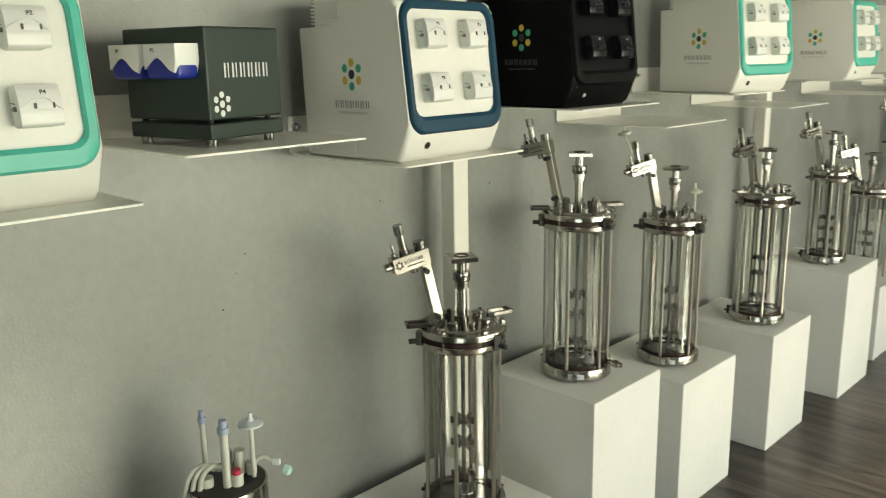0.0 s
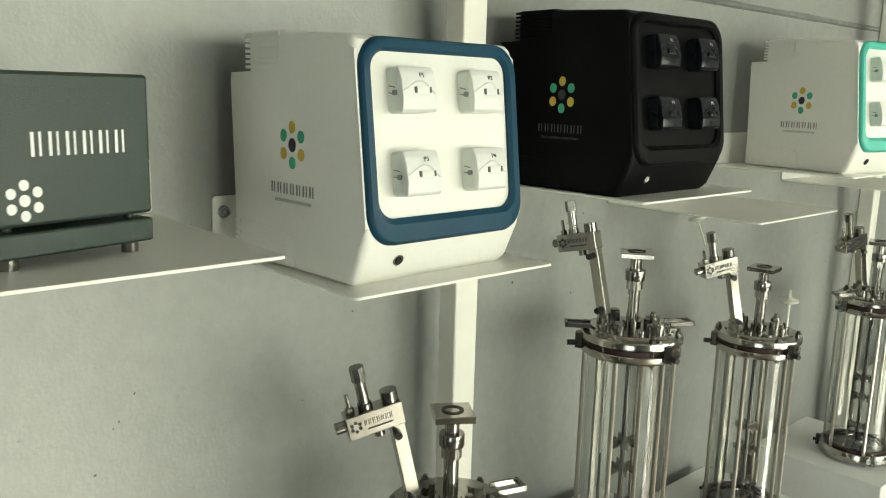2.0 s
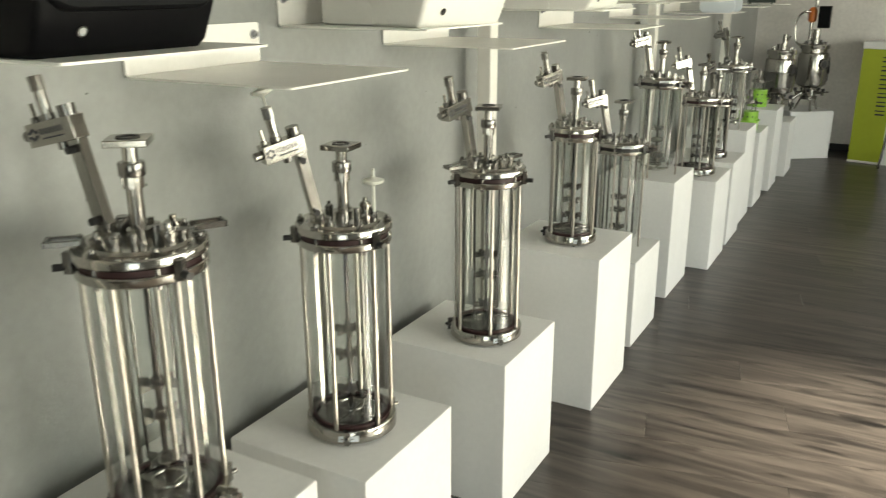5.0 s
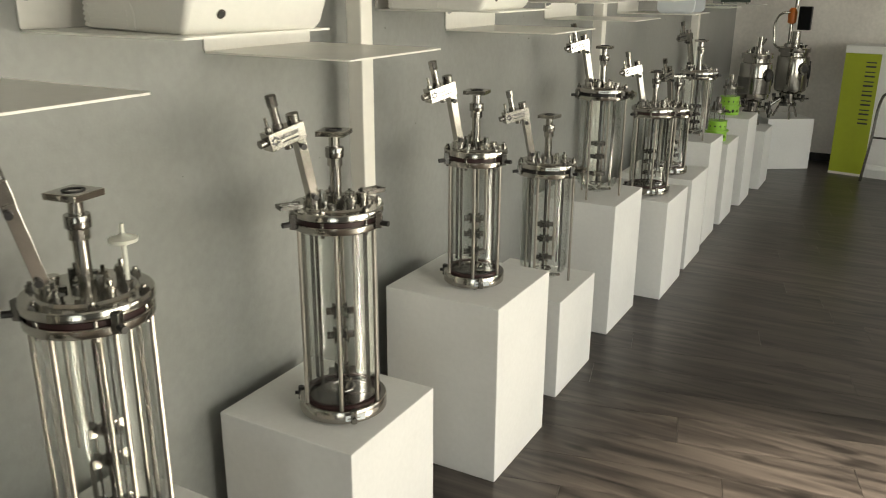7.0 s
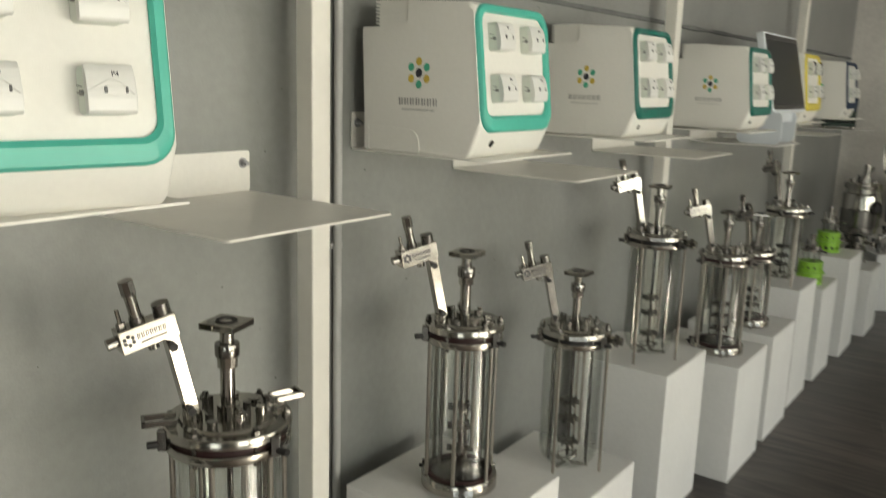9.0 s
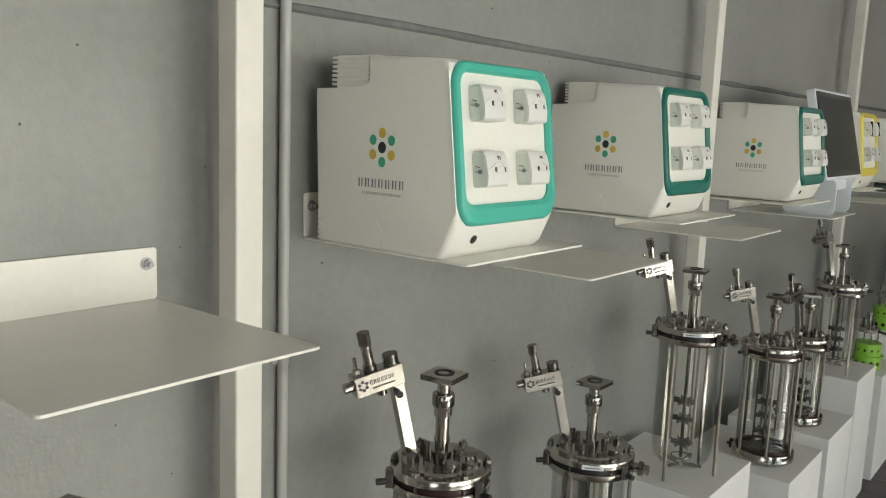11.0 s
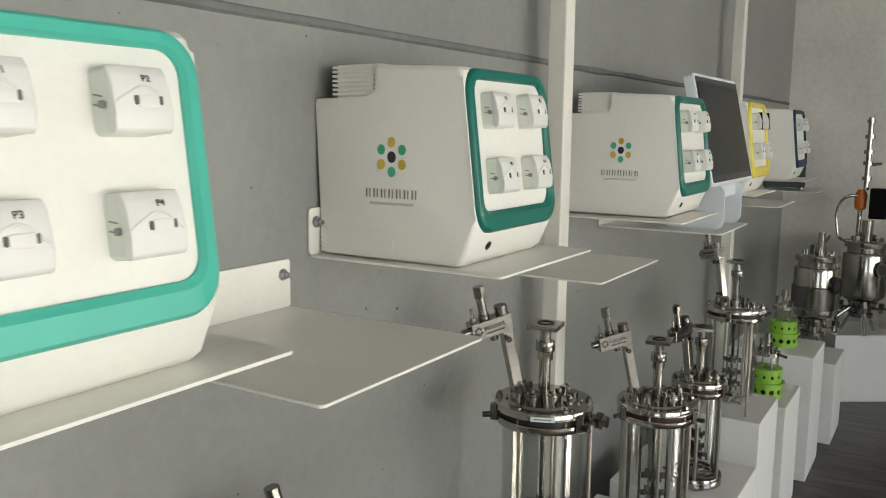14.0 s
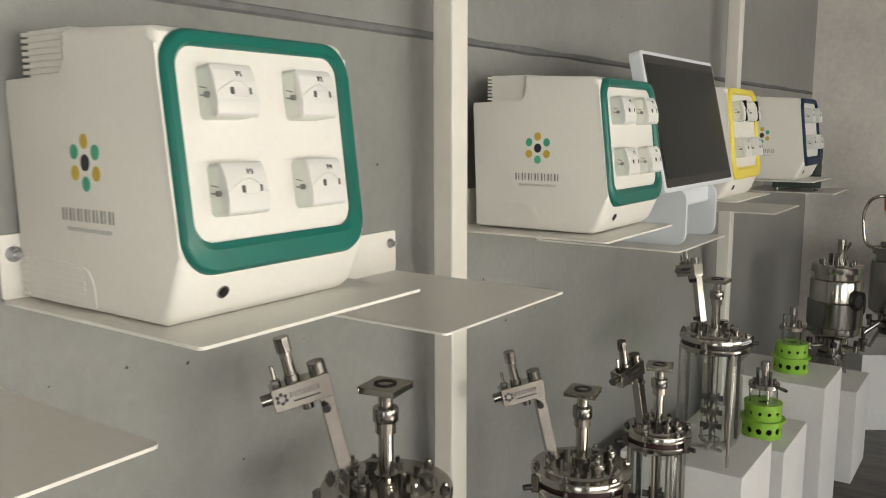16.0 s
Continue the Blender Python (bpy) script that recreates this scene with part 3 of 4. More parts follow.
W_T = "white controller with turquoise front frame and four pumps"
controller(1.56, 1.346, TURQUOISE, W_T, x=0.41)
controller(2.495, 1.344, PETROL, "white controller with petrol blue front frame and four pumps", x=0.444, turn=2)
controller(3.120, 1.426, BLACK, "all-black controller with four black pump heads", body_mat=BLACK, x=0.424)
controller(4.115, 1.427, TURQUOISE, W_T, x=0.449, turn=-10)
controller(5.186, 1.437, TURQUOISE, W_T, x=0.438)
controller(6.102, 1.447, DEEP_GREEN, "white controller with deep green front frame and four pumps", x=0.397)
controller(7.185, 1.441, DEEP_GREEN, "white controller with deep green front frame and four pumps", x=0.428)
controller(8.095, 1.452, YELLOW, "white controller with yellow front frame and black-striped pumps", x=0.43, black_pumps=True)
controller(9.190, 1.450, NAVY, "white controller with navy blue front frame and four pumps", x=0.41)


# dark green pump boxes
def pump_box(m, label):
    """Local x: along the pump face; the pumps look along -y and the printed side along +x."""
    th = thing("pump_box", m, label, "pump", "green pump boxes on the shelves")
    D, W, H = 0.214, 0.187, 0.163
    part("cabinet", box(bmesh.new(), -D, 0, 0, W, 0.048, 0.048 + H, 0.004), GREEN_BOX, th)
    part("base_tray", box(bmesh.new(), -D + 0.002, 0.001, 0.0, W, 0.014, 0.042, 0.003), GREEN_BOX, th)
    for fx, fy in ((-0.02, 0.02), (-D + 0.02, 0.02), (-0.02, W - 0.02), (-D + 0.02, W - 0.02)):
        part("spacer", rod(bmesh.new(), (fx, fy, 0.04), (fx, fy, 0.05), 0.006), RUBBER, th)
        part("foot", rod(bmesh.new(), (fx, fy, 0.0), (fx, fy, 0.015), 0.010, seg=16), STEEL_DULL, th, "round steel foot")
    P = Matrix(((1, 0, 0, 0), (0, 0, -1, 0), (0, 1, 0, 0), (0, 0, 0, 1)))
    for n, u in enumerate((-0.148, -0.056)):
        pb_ = part("pump", box(bmesh.new(), u - 0.039, u + 0.039, 0.122, 0.162, 0.0, 0.05, 0.008, P, 3), BLUE, th, "royal blue pump body", smooth=True)
        bm = bmesh.new()
        pts = [(u - 0.041, 0.182), (u + 0.041, 0.182), (u + 0.041, 0.152)]
        for k in range(9):
            s = k / 8
            pts.append((u + 0.035 - 0.076 * s, 0.144 + 0.012 * math.sin(s * 6.0 - 1.6) + 0.006 * s))
        slab(bm, pts, 0.0, 0.053, P, 0.004)
        cov = part("pump_cover", bm, PUMP, pb_, "white wavy pump cover", smooth=True)
        LM = P @ Matrix.Translation((u - 0.015, 0.171, 0.0532))
        lettering("pump_label", "P%d" % (n + 1), 0.009, LM, DARK, pb_)
    Q = Matrix(((0, 0, 1, 0), (1, 0, 0, 0), (0, 1, 0, 0), (0, 0, 0, 1)))
    part("brand_print", letter_bars(bmesh.new(), 0.04, 0.158, 0.122, 0.026, 6, Q), WHITE_PRINT, th, "white brand lettering shown as plain bars")
    flower(Q, 0.032, 0.076, 0.0165, th, WHITE_PRINT)
    return th


pump_box(pose(0.727, 2.076, 1.413, 0, 0, 13), "dark green pump box with two blue pumps and white print")
pump_box(pose(0.72, 9.72, 1.370, 0, 0, 10), "dark green pump box with blue pumps beside the end wall")


# touch screen on a shelf
def touch_screen(m):
    th = thing("touch_screen", m, "large white-framed dark touch screen on a curved white stand", "monitor")
    T = pose(0.0, 0, 0.15, 0, -13, 0)
    R = Matrix(((0, 0, 1, 0), (1, 0, 0, 0), (0, 1, 0, 0), (0, 0, 0, 1)))
    part("housing", slab(bmesh.new(), rounded(-0.283, 0.283, 0.0, 0.362, 0.014, 4), -0.032, 0.0, T @ R, 0.004), PANEL, th, "white display housing")
    bez = part("bezel", slab(bmesh.new(), rounded(-0.272, 0.272, 0.012, 0.351, 0.006, 3), -0.004, 0.0015, T @ R), SCREEN_EDGE, th)
    part("display", slab(bmesh.new(), rounded(-0.262, 0.262, 0.034, 0.330, 0.002, 2), 0.0, 0.0022, T @ R), SCREEN, bez, "switched-off dark grey display")
    for s in (-1, 1):
        bm = bmesh.new()
        slab(bm, rounded(-0.2, 0.0, 0.0, 0.15, 0.03, 5), s * 0.125 - 0.006, s * 0.125 + 0.006, Matrix(((1, 0, 0, 0), (0, 0, 1, 0), (0, 1, 0, 0), (0, 0, 0, 1))))
        part("stand_side", bm, PANEL, th)
    part("stand_bridge", box(bmesh.new(), -0.19, -0.02, -0.12, 0.12, 0.10, 0.148, 0.008), PANEL, th)
    return th


touch_screen(pose(0.778, 7.79, 1.362))


# plinths: y0, y1, back x, front x, height, turn
PLINTHS = [(1.93, 2.33, 0.42, 0.82, 0.45), (2.57, 2.95, 0.44, 0.84, 0.40), (3.160, 3.527, 0.43, 0.828, 0.597), (3.700, 4.092, 0.43, 0.820, 0.487), (4.373, 4.752, 0.44, 0.842, 0.484),
           (5.093, 5.490, 0.472, 0.870, 0.593), (5.716, 6.100, 0.45, 0.831, 0.391), (6.385, 6.793, 0.43, 0.812, 0.600), (6.935, 7.345, 0.50, 0.905, 0.502), (7.460, 7.84, 0.50, 0.90, 0.508),
           (7.965, 8.325, 0.49, 0.880, 0.625), (8.48, 8.855, 0.50, 0.888, 0.535), (9.05, 9.425, 0.52, 0.912, 0.620), (9.64, 10.02, 0.56, 0.950, 0.450)]


def plinth(m, d, w, h):
    ob = part("display_plinth", box(bmesh.new(), -d / 2, d / 2, -w / 2, w / 2, 0.0, h, 0.0025), PLINTH)
    ob.matrix_world = m
    tagged(ob, "plain white painted square display plinth on the floor", "plinth", "white display plinths along the wall")


for y0, y1, x0, x1, h in PLINTHS:
    plinth(pose((x0 + x1) / 2, (y0 + y1) / 2, 0), x1 - x0, y1 - y0, h)
plinth(pose(0.915, 10.71, 0, 0, 0, 34), 0.406, 0.40, 0.43)


# glass bioreactor vessels
def ring_of(count, r, start=0.0):
    return [(r * math.cos(radians(start + 360 * k / count)), r * math.sin(radians(start + 360 * k / count))) for k in range(count)]


def arm_assembly(th, h, turn):
    """Condenser arm that leans towards -x, with its block across the top."""
    lean = radians(-13)
    T = Matrix.Rotation(radians(turn), 4, "Z")
    A = T @ Matrix.Translation((-0.066, 0.0, h + 0.062)) @ Euler((0, lean, 0)).to_matrix().to_4x4()
    arm = part("condenser_arm", box(bmesh.new(), -0.0115, 0.0115, -0.0115, 0.0115, 0.0, 0.150, 0.0012, A), STEEL, th)
    for z in (0.012, 0.134):
        part("knob", rod(bmesh.new(), A @ Vector((-0.004, -0.011, z)), A @ Vector((-0.006, -0.024, z)), 0.0068), RUBBER, arm, "black knob")
    blk = part("condenser_block", box(bmesh.new(), -0.082, 0.0125, -0.017, 0.017, 0.1495, 0.1885, 0.0012, A), STEEL, th, "polished rectangular steel block")
    lab = Matrix(((1, 0, 0, 0), (0, 0, -1, -0.0172), (0, 1, 0, 0), (0, 0, 0, 1)))
    bm = bmesh.new()
    for k in range(6):
        a = radians(90 + 60 * k)
        disc(bm, -0.068 + 0.0075 * math.cos(a), 0.170 + 0.0075 * math.sin(a), 0.0031, 0.0031, 0.0006, A @ lab, 10)
    letter_bars(bm, -0.055, -0.005, 0.168, 0.0095, 7, A @ lab, 0.0006)
    box(bm, -0.050, -0.008, 0.160, 0.1622, -0.001, 0.0006, m=A @ lab)
    part("plate_print", bm, DARK, blk)
    part("block_cap", rod(bmesh.new(), A @ Vector((-0.002, 0, 0.188)), A @ Vector((-0.002, 0, 0.2075)), 0.0145, seg=22), STEEL_DULL, blk, "brushed steel screw cap", smooth=True)
    out = part("gas_outlet", rod(bmesh.new(), A @ Vector((-0.044, 0, 0.188)), A @ Vector((-0.044, 0, 0.240)), 0.0098, seg=18), STEEL, blk, smooth=True)
    part("outlet_base", rod(bmesh.new(), A @ Vector((-0.044, 0, 0.188)), A @ Vector((-0.044, 0, 0.199)), 0.0122, seg=18), STEEL_DULL, out, smooth=True)
    part("outlet_nut", rod(bmesh.new(), A @ Vector((-0.044, 0, 0.238)), A @ Vector((-0.044, 0, 0.262)), 0.0122, seg=8), STEEL_DULL, out)
    barb = part("hose_barb", rod(bmesh.new(), A @ Vector((-0.070, 0.0, 0.188)), A @ Vector((-0.070, 0.0, 0.221)), 0.0036), STEEL, blk)
    part("barb_nut", rod(bmesh.new(), A @ Vector((-0.070, 0.0, 0.188)), A @ Vector((-0.070, 0.0, 0.198)), 0.0075, seg=6), STEEL_DULL, barb)
    part("end_plug", rod(bmesh.new(), A @ Vector((-0.081, 0, 0.170)), A @ Vector((-0.099, 0, 0.170)), 0.0095, seg=14), STEEL_DULL, blk, smooth=True)
    part("under_plug", rod(bmesh.new(), A @ Vector((-0.030, 0, 0.150)), A @ Vector((-0.030, 0, 0.137)), 0.0092, seg=14), STEEL_DULL, blk, smooth=True)
    part("arm_socket", rod(bmesh.new(), T @ Vector((-0.064, 0, h + 0.03)), T @ Vector((-0.066, 0, h + 0.066)), 0.0165, seg=18), STEEL, th, smooth=True)


def vent_filter(th, x, y, z, tall, m=SILICONE):
    f_ = part("filter", lathe(bmesh.new(), [(0.002, -0.010), (0.008, -0.009), (0.024, -0.003), (0.0245, 0.003), (0.008, 0.008), (0.004, 0.012), (0.0035, 0.028), (0.0, 0.028)], 24, Matrix.Translation((x, y, z + tall))), m, th, "white disc vent filter", smooth=True)
    part("filter_stem", rod(bmesh.new(), (x, y, z), (x, y, z + tall - 0.008), 0.0042), m, f_)


def vessel(m, label, h=0.447, R=0.100, legged=False, filters=(), seed=1, handles=True, valve=False, arm=0, side_knob=False):
    th = thing("bioreactor_vessel", m, label, "vessel", "glass bioreactor vessels on the plinths")
    rng = random.Random(seed)
    g = R * 0.9
    if legged:
        prof = [(0.0, 0.022), (g * 0.35, 0.024), (g * 0.7, 0.036), (g * 0.92, 0.058), (g, 0.085), (g, h)]
        prof += [(g - 0.004, h), (g - 0.004, 0.088), (g * 0.9, 0.064), (g * 0.68, 0.042), (g * 0.34, 0.030), (0.0, 0.028)]
        bm = lathe(bmesh.new(), prof, 48)
        bmesh.ops.remove_doubles(bm, verts=bm.verts, dist=1e-5)
    else:
        bm = lathe(bmesh.new(), [(g, 0.02), (g, h), (g - 0.0045, h), (g - 0.0045, 0.02)], 48, closed=True)
        part("base_ring", lathe(bmesh.new(), [(R * 0.6, 0.006), (R * 1.03, 0.006), (R * 1.065, 0.009), (R * 1.065, 0.037), (R * 1.045, 0.040), (g + 0.002, 0.041), (g + 0.002, 0.03), (R * 0.6, 0.016)], 48), STEEL, th, smooth=True)
        part("bottom_dish", lathe(bmesh.new(), [(g - 0.006, 0.037), (g * 0.85, 0.022), (g * 0.4, 0.018), (0.001, 0.022)], 40), STEEL_DARK_REFLECTION, th, smooth=True)
        part("bottom_gasket", lathe(bmesh.new(), [(g + 0.003, 0.0412), (g + 0.003, 0.047), (g - 0.007, 0.047), (g - 0.007, 0.0412)], 40, closed=True), GASKET, th, smooth=True)
        for fx, fy in ring_of(3, R * 0.85, 30):
            part("foot", rod(bmesh.new(), (fx, fy, 0), (fx, fy, 0.008), 0.008), RUBBER, th)
        for k, (fx, fy) in enumerate(ring_of(3, R * 1.08, 160)):
            bm2 = bmesh.new()
            rod(bm2, (fx, fy, 0.010), (fx, fy, 0.044), 0.008, seg=14)
            d = Vector((fx, fy, 0)).normalized()
            rod(bm2, Vector((fx, fy, 0.025)), Vector((fx, fy, 0.025)) + d * 0.016, 0.005)
            part("clamp", bm2, STEEL_DULL if k else RUBBER, th)
        q = radians(-78)
        Q = Matrix.Translation((R * 1.066 * math.cos(q), R * 1.066 * math.sin(q), 0.023)) @ Matrix.Rotation(q, 4, "Z") @ Matrix(((0, 0, 1, 0), (1, 0, 0, 0), (0, 1, 0, 0), (0, 0, 0, 1)))
        bm2 = slab(bmesh.new(), rounded(-0.024, 0.024, -0.007, 0.007, 0.001, 2), -0.004, 0.0012, Q)
        st = part("sticker", bm2, PANEL, th, "small white printed sticker")
        part("sticker_print", box(bmesh.new(), -0.02, 0.012, -0.0015, 0.0012, 0.0, 0.0016, m=Q), GREY_PRINT, st)
    gl_ = part("glass_cylinder", bm, GLASS, th, "clear glass cylinder", smooth=True)
    gl_.visible_shadow = False
    if side_knob:
        kb = part("side_fitting", rod(bmesh.new(), (R * 1.0, -0.02, h + 0.012), (R * 1.42, -0.03, h + 0.012), 0.014, seg=6), STEEL, th)
        part("fitting_nut", rod(bmesh.new(), (R * 1.2, -0.025, h + 0.012), (R * 1.3, -0.027, h + 0.012), 0.020, seg=6), STEEL_DULL, kb)
    # flanges and lid
    part("lower_flange", lathe(bmesh.new(), [(g - 0.004, h - 0.008), (R * 1.04, h - 0.008), (R * 1.06, h - 0.005), (R * 1.06, h + 0.007), (R * 1.04, h + 0.009), (g - 0.004, h + 0.009)], 56, closed=True), STEEL, th, smooth=True)
    part("gasket", lathe(bmesh.new(), [(R * 0.4, h + 0.009), (R * 0.97, h + 0.009), (R * 0.97, h + 0.021), (R * 0.4, h + 0.021)], 40, closed=True), GASKET if not legged else RUBBER, th, smooth=True)
    part("lid", lathe(bmesh.new(), [(0.001, h + 0.021), (R * 1.05, h + 0.021), (R * 1.08, h + 0.024), (R * 1.08, h + 0.037), (R * 1.06, h + 0.040), (R * 0.84, h + 0.040), (R * 0.80, h + 0.045), (0.001, h + 0.046)], 56), STEEL, th, smooth=True)
    n_rods = 3 if legged else 6
    for k, (rx, ry) in enumerate(ring_of(n_rods, R * (1.02 if legged else 0.965), 12 if legged else 25)):
        part("leg" if legged else "tie_rod", rod(bmesh.new(), (rx, ry, 0.0 if legged else 0.03), (rx, ry, h - 0.002), 0.0052, seg=10), ROD_STEEL, th, smooth=True)
    for k, (rx, ry) in enumerate(ring_of(6, R * 0.97, 8)):
        bm2 = bmesh.new()
        rod(bm2, (rx, ry, h - 0.016), (rx, ry, h + 0.053), 0.0045, seg=10)
        rod(bm2, (rx, ry, h + 0.039), (rx, ry, h + 0.047), 0.0085, seg=6)
        part("lid_bolt", bm2, STEEL_DULL, th)
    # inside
    part("stirrer_shaft", rod(bmesh.new(), (0, 0, 0.05), (0, 0, h + 0.02), 0.0055), STEEL_DARK_REFLECTION, th, smooth=True)
    for z in (0.10, h * 0.40, h * 0.53):
        bm2 = bmesh.new()
        rod(bm2, (0, 0, z - 0.010), (0, 0, z + 0.010), 0.011, seg=14)
        rod(bm2, (0, 0, z - 0.0012), (0, 0, z + 0.0012), 0.022, seg=20)
        for k in range(6):
            box(bm2, 0.017, 0.034, -0.0012, 0.0012, z - 0.009, z + 0.009, m=Matrix.Rotation(radians(60 * k), 4, "Z"))
        part("impeller", bm2, STEEL_DULL, th)
    for k, (bx, by) in enumerate(ring_of(4, g * 0.86, 50)):
        part("baffle", box(bmesh.new(), -0.005, 0.005, -0.0012, 0.0012, 0.06, h + 0.01, m=Matrix.Translation((bx, by, 0)) @ Matrix.Rotation(radians(50 + 90 * k), 4, "Z")), STEEL_DULL, th)
    for k, (bx, by) in enumerate(ring_of(3, g * 0.55, 75)):
        low = (0.05, 0.22, 0.12)[k]
        part("dip_tube", rod(bmesh.new(), (bx, by, low), (bx, by, h + 0.02), (0.004, 0.0035, 0.005)[k], seg=10), ROD_STEEL, th, smooth=True)
    for k, (bx, by) in enumerate(ring_of(4, g * 0.5, 70)):
        part("floor_fitting", rod(bmesh.new(), (bx * 0.3, by * 0.3, 0.032), (bx * 1.5, by * 1.5, 0.040), 0.006, seg=10), STEEL, th, smooth=True)
    part("sparger", lathe(bmesh.new(), [(0.030 + 0.003 * math.cos(radians(45 * k)), 0.055 + 0.003 * math.sin(radians(45 * k))) for k in range(8)], 28, closed=True), STEEL, th, smooth=True)
    # ports on the lid
    for k, (px, py) in enumerate(ring_of(9, R * 0.64, 18)):
        if math.hypot(px + 0.066 * math.cos(radians(arm)), py + 0.066 * math.sin(radians(arm))) < 0.028:
            continue
        tall = rng.choice((0.001, 0.005, 0.009, 0.018))
        rad = rng.choice((0.0085, 0.011, 0.0135))
        bm2 = bmesh.new()
        rod(bm2, (px, py, h + 0.044), (px, py, h + 0.052 + tall), rad, seg=14)
        rod(bm2, (px, py, h + 0.052 + tall * 0.4), (px, py, h + 0.052 + tall * 0.75), rad * 1.22, seg=14)
        if rng.random() < 0.5:
            rod(bm2, (px, py, h + 0.052 + tall), (px, py, h + 0.062 + tall), rad * 0.45, seg=10)
        part("port", bm2, STEEL if k % 3 else STEEL_DULL, th, smooth=True)
    for k, (px, py) in enumerate(ring_of(6, R * 0.36, 40)):
        part("small_port", rod(bmesh.new(), (px, py, h + 0.044), (px, py, h + 0.054 + 0.009 * (k % 3)), 0.0055 + 0.0015 * (k % 2), seg=10), STEEL_DULL, th)
    # drive
    part("drive_socket", rod(bmesh.new(), (0, 0, h + 0.044), (0, 0, h + 0.062), 0.020, seg=24), STEEL, th, smooth=True)
    col = part("drive_column", rod(bmesh.new(), (0, 0, h + 0.060), (0, 0, h + 0.136), 0.0132, seg=24), STEEL, th, smooth=True)
    part("lower_collar", rod(bmesh.new(), (0, 0, h + 0.132), (0, 0, h + 0.151), 0.0178, seg=12), STEEL, col)
    part("drive_collar", lathe(bmesh.new(), [(0.010, h + 0.152), (0.0208, h + 0.152), (0.0216, h + 0.1535), (0.0216, h + 0.1735), (0.0208, h + 0.175), (0.010, h + 0.175)], 28), STEEL_DULL, col, "knurled steel collar", smooth=True)
    part("drive_neck", rod(bmesh.new(), (0, 0, h + 0.174), (0, 0, h + 0.204), 0.0125, seg=20), STEEL, col, smooth=True)
    P = Matrix.Rotation(radians(rng.uniform(-25, 25)), 4, "Z")
    pl_ = part("mounting_plate", box(bmesh.new(), -0.034, 0.034, -0.034, 0.034, h + 0.2030, h + 0.2150, 0.0015, P), STEEL, th)
    part("plate_socket", lathe(bmesh.new(), [(0.019, h + 0.2145), (0.019, h + 0.2165), (0.013, h + 0.2165), (0.013, h + 0.2145)], 24, closed=True), RUBBER, pl_, "dark round socket")
    if handles:
        for s, q in ((1, 35), (-1, 200)):
            Hm = Matrix.Rotation(radians(q), 4, "Z")
            bm2 = bmesh.new()
            box(bm2, R * 0.86, R * 1.42, -0.009, -0.003, h + 0.046, h + 0.056, 0.001, Hm)
            box(bm2, R * 0.86, R * 1.42, 0.022, 0.028, h + 0.046, h + 0.056, 0.001, Hm)
            box(bm2, R * 1.36, R * 1.42, -0.009, 0.028, h + 0.046, h + 0.056, 0.001, Hm)
            part("lid_handle", bm2, STEEL_DULL, th)
    for k, (kx, ky) in enumerate(ring_of(3, R * 1.1, 205)):
        bm2 = bmesh.new()
        box(bm2, kx - 0.008, kx + 0.008, ky - 0.008, ky + 0.008, h - 0.004, h + 0.034, 0.002)
        lug = part("clamp_lug", bm2, STEEL_DULL, th)
        d = Vector((kx, ky, 0)).normalized()
        part("clamp_knob", rod(bmesh.new(), Vector((kx, ky, h + 0.008)) + d * 0.006, Vector((kx, ky, h + 0.008)) + d * 0.026, 0.0065), RUBBER, lug, "black clamp knob")
    if valve:
        bm2 = bmesh.new()
        rod(bm2, (R * 0.98, -0.02, 0.05), (R * 1.2, -0.03, 0.05), 0.009, seg=14)
        rod(bm2, (R * 1.2, -0.03, 0.05), (R * 1.30, -0.034, 0.05), 0.013, seg=6)
        rod(bm2, (R * 1.30, -0.034, 0.05), (R * 1.42, -0.04, 0.05), 0.008, seg=14)
        part("sample_valve", bm2, STEEL, th)
    arm_assembly(th, h, arm)
    for fx, fy, fz, tall in filters:
        vent_filter(th, fx, fy, h + fz, tall)
        part("filter", lathe(bmesh.new(), [(0.002, -0.012), (0.008, -0.009), (0.024, -0.003), (0.0245, 0.003), (0.008, 0.008), (0.004, 0.012), (0.0035, 0.028), (0.0, 0.028)], 24, pose(-0.185, 0.02, h + 0.322, 0, -14, 0)), SILICONE, th, "white disc vent filter", smooth=True)
        tube("filter_hose", [(-0.155, 0.0, h + 0.255), (-0.168, 0.005, h + 0.285), (-0.182, 0.018, h + 0.311)], 0.003, SILICONE, th)
    if legged:
        q = radians(-80)
        Q = Matrix.Translation((R * 1.081 * math.cos(q), R * 1.081 * math.sin(q), h + 0.030)) @ Matrix.Rotation(q, 4, "Z") @ Matrix(((0, 0, 1, 0), (1, 0, 0, 0), (0, 1, 0, 0), (0, 0, 0, 1)))
        st = part("sticker", slab(bmesh.new(), rounded(-0.026, 0.026, -0.005, 0.005, 0.001, 2), -0.004, 0.0012, Q), PANEL, th, "small white printed sticker")
        part("sticker_print", box(bmesh.new(), -0.02, 0.018, -0.0015, 0.0015, 0.0, 0.0017, m=Q), GREY_PRINT, st)
    return th


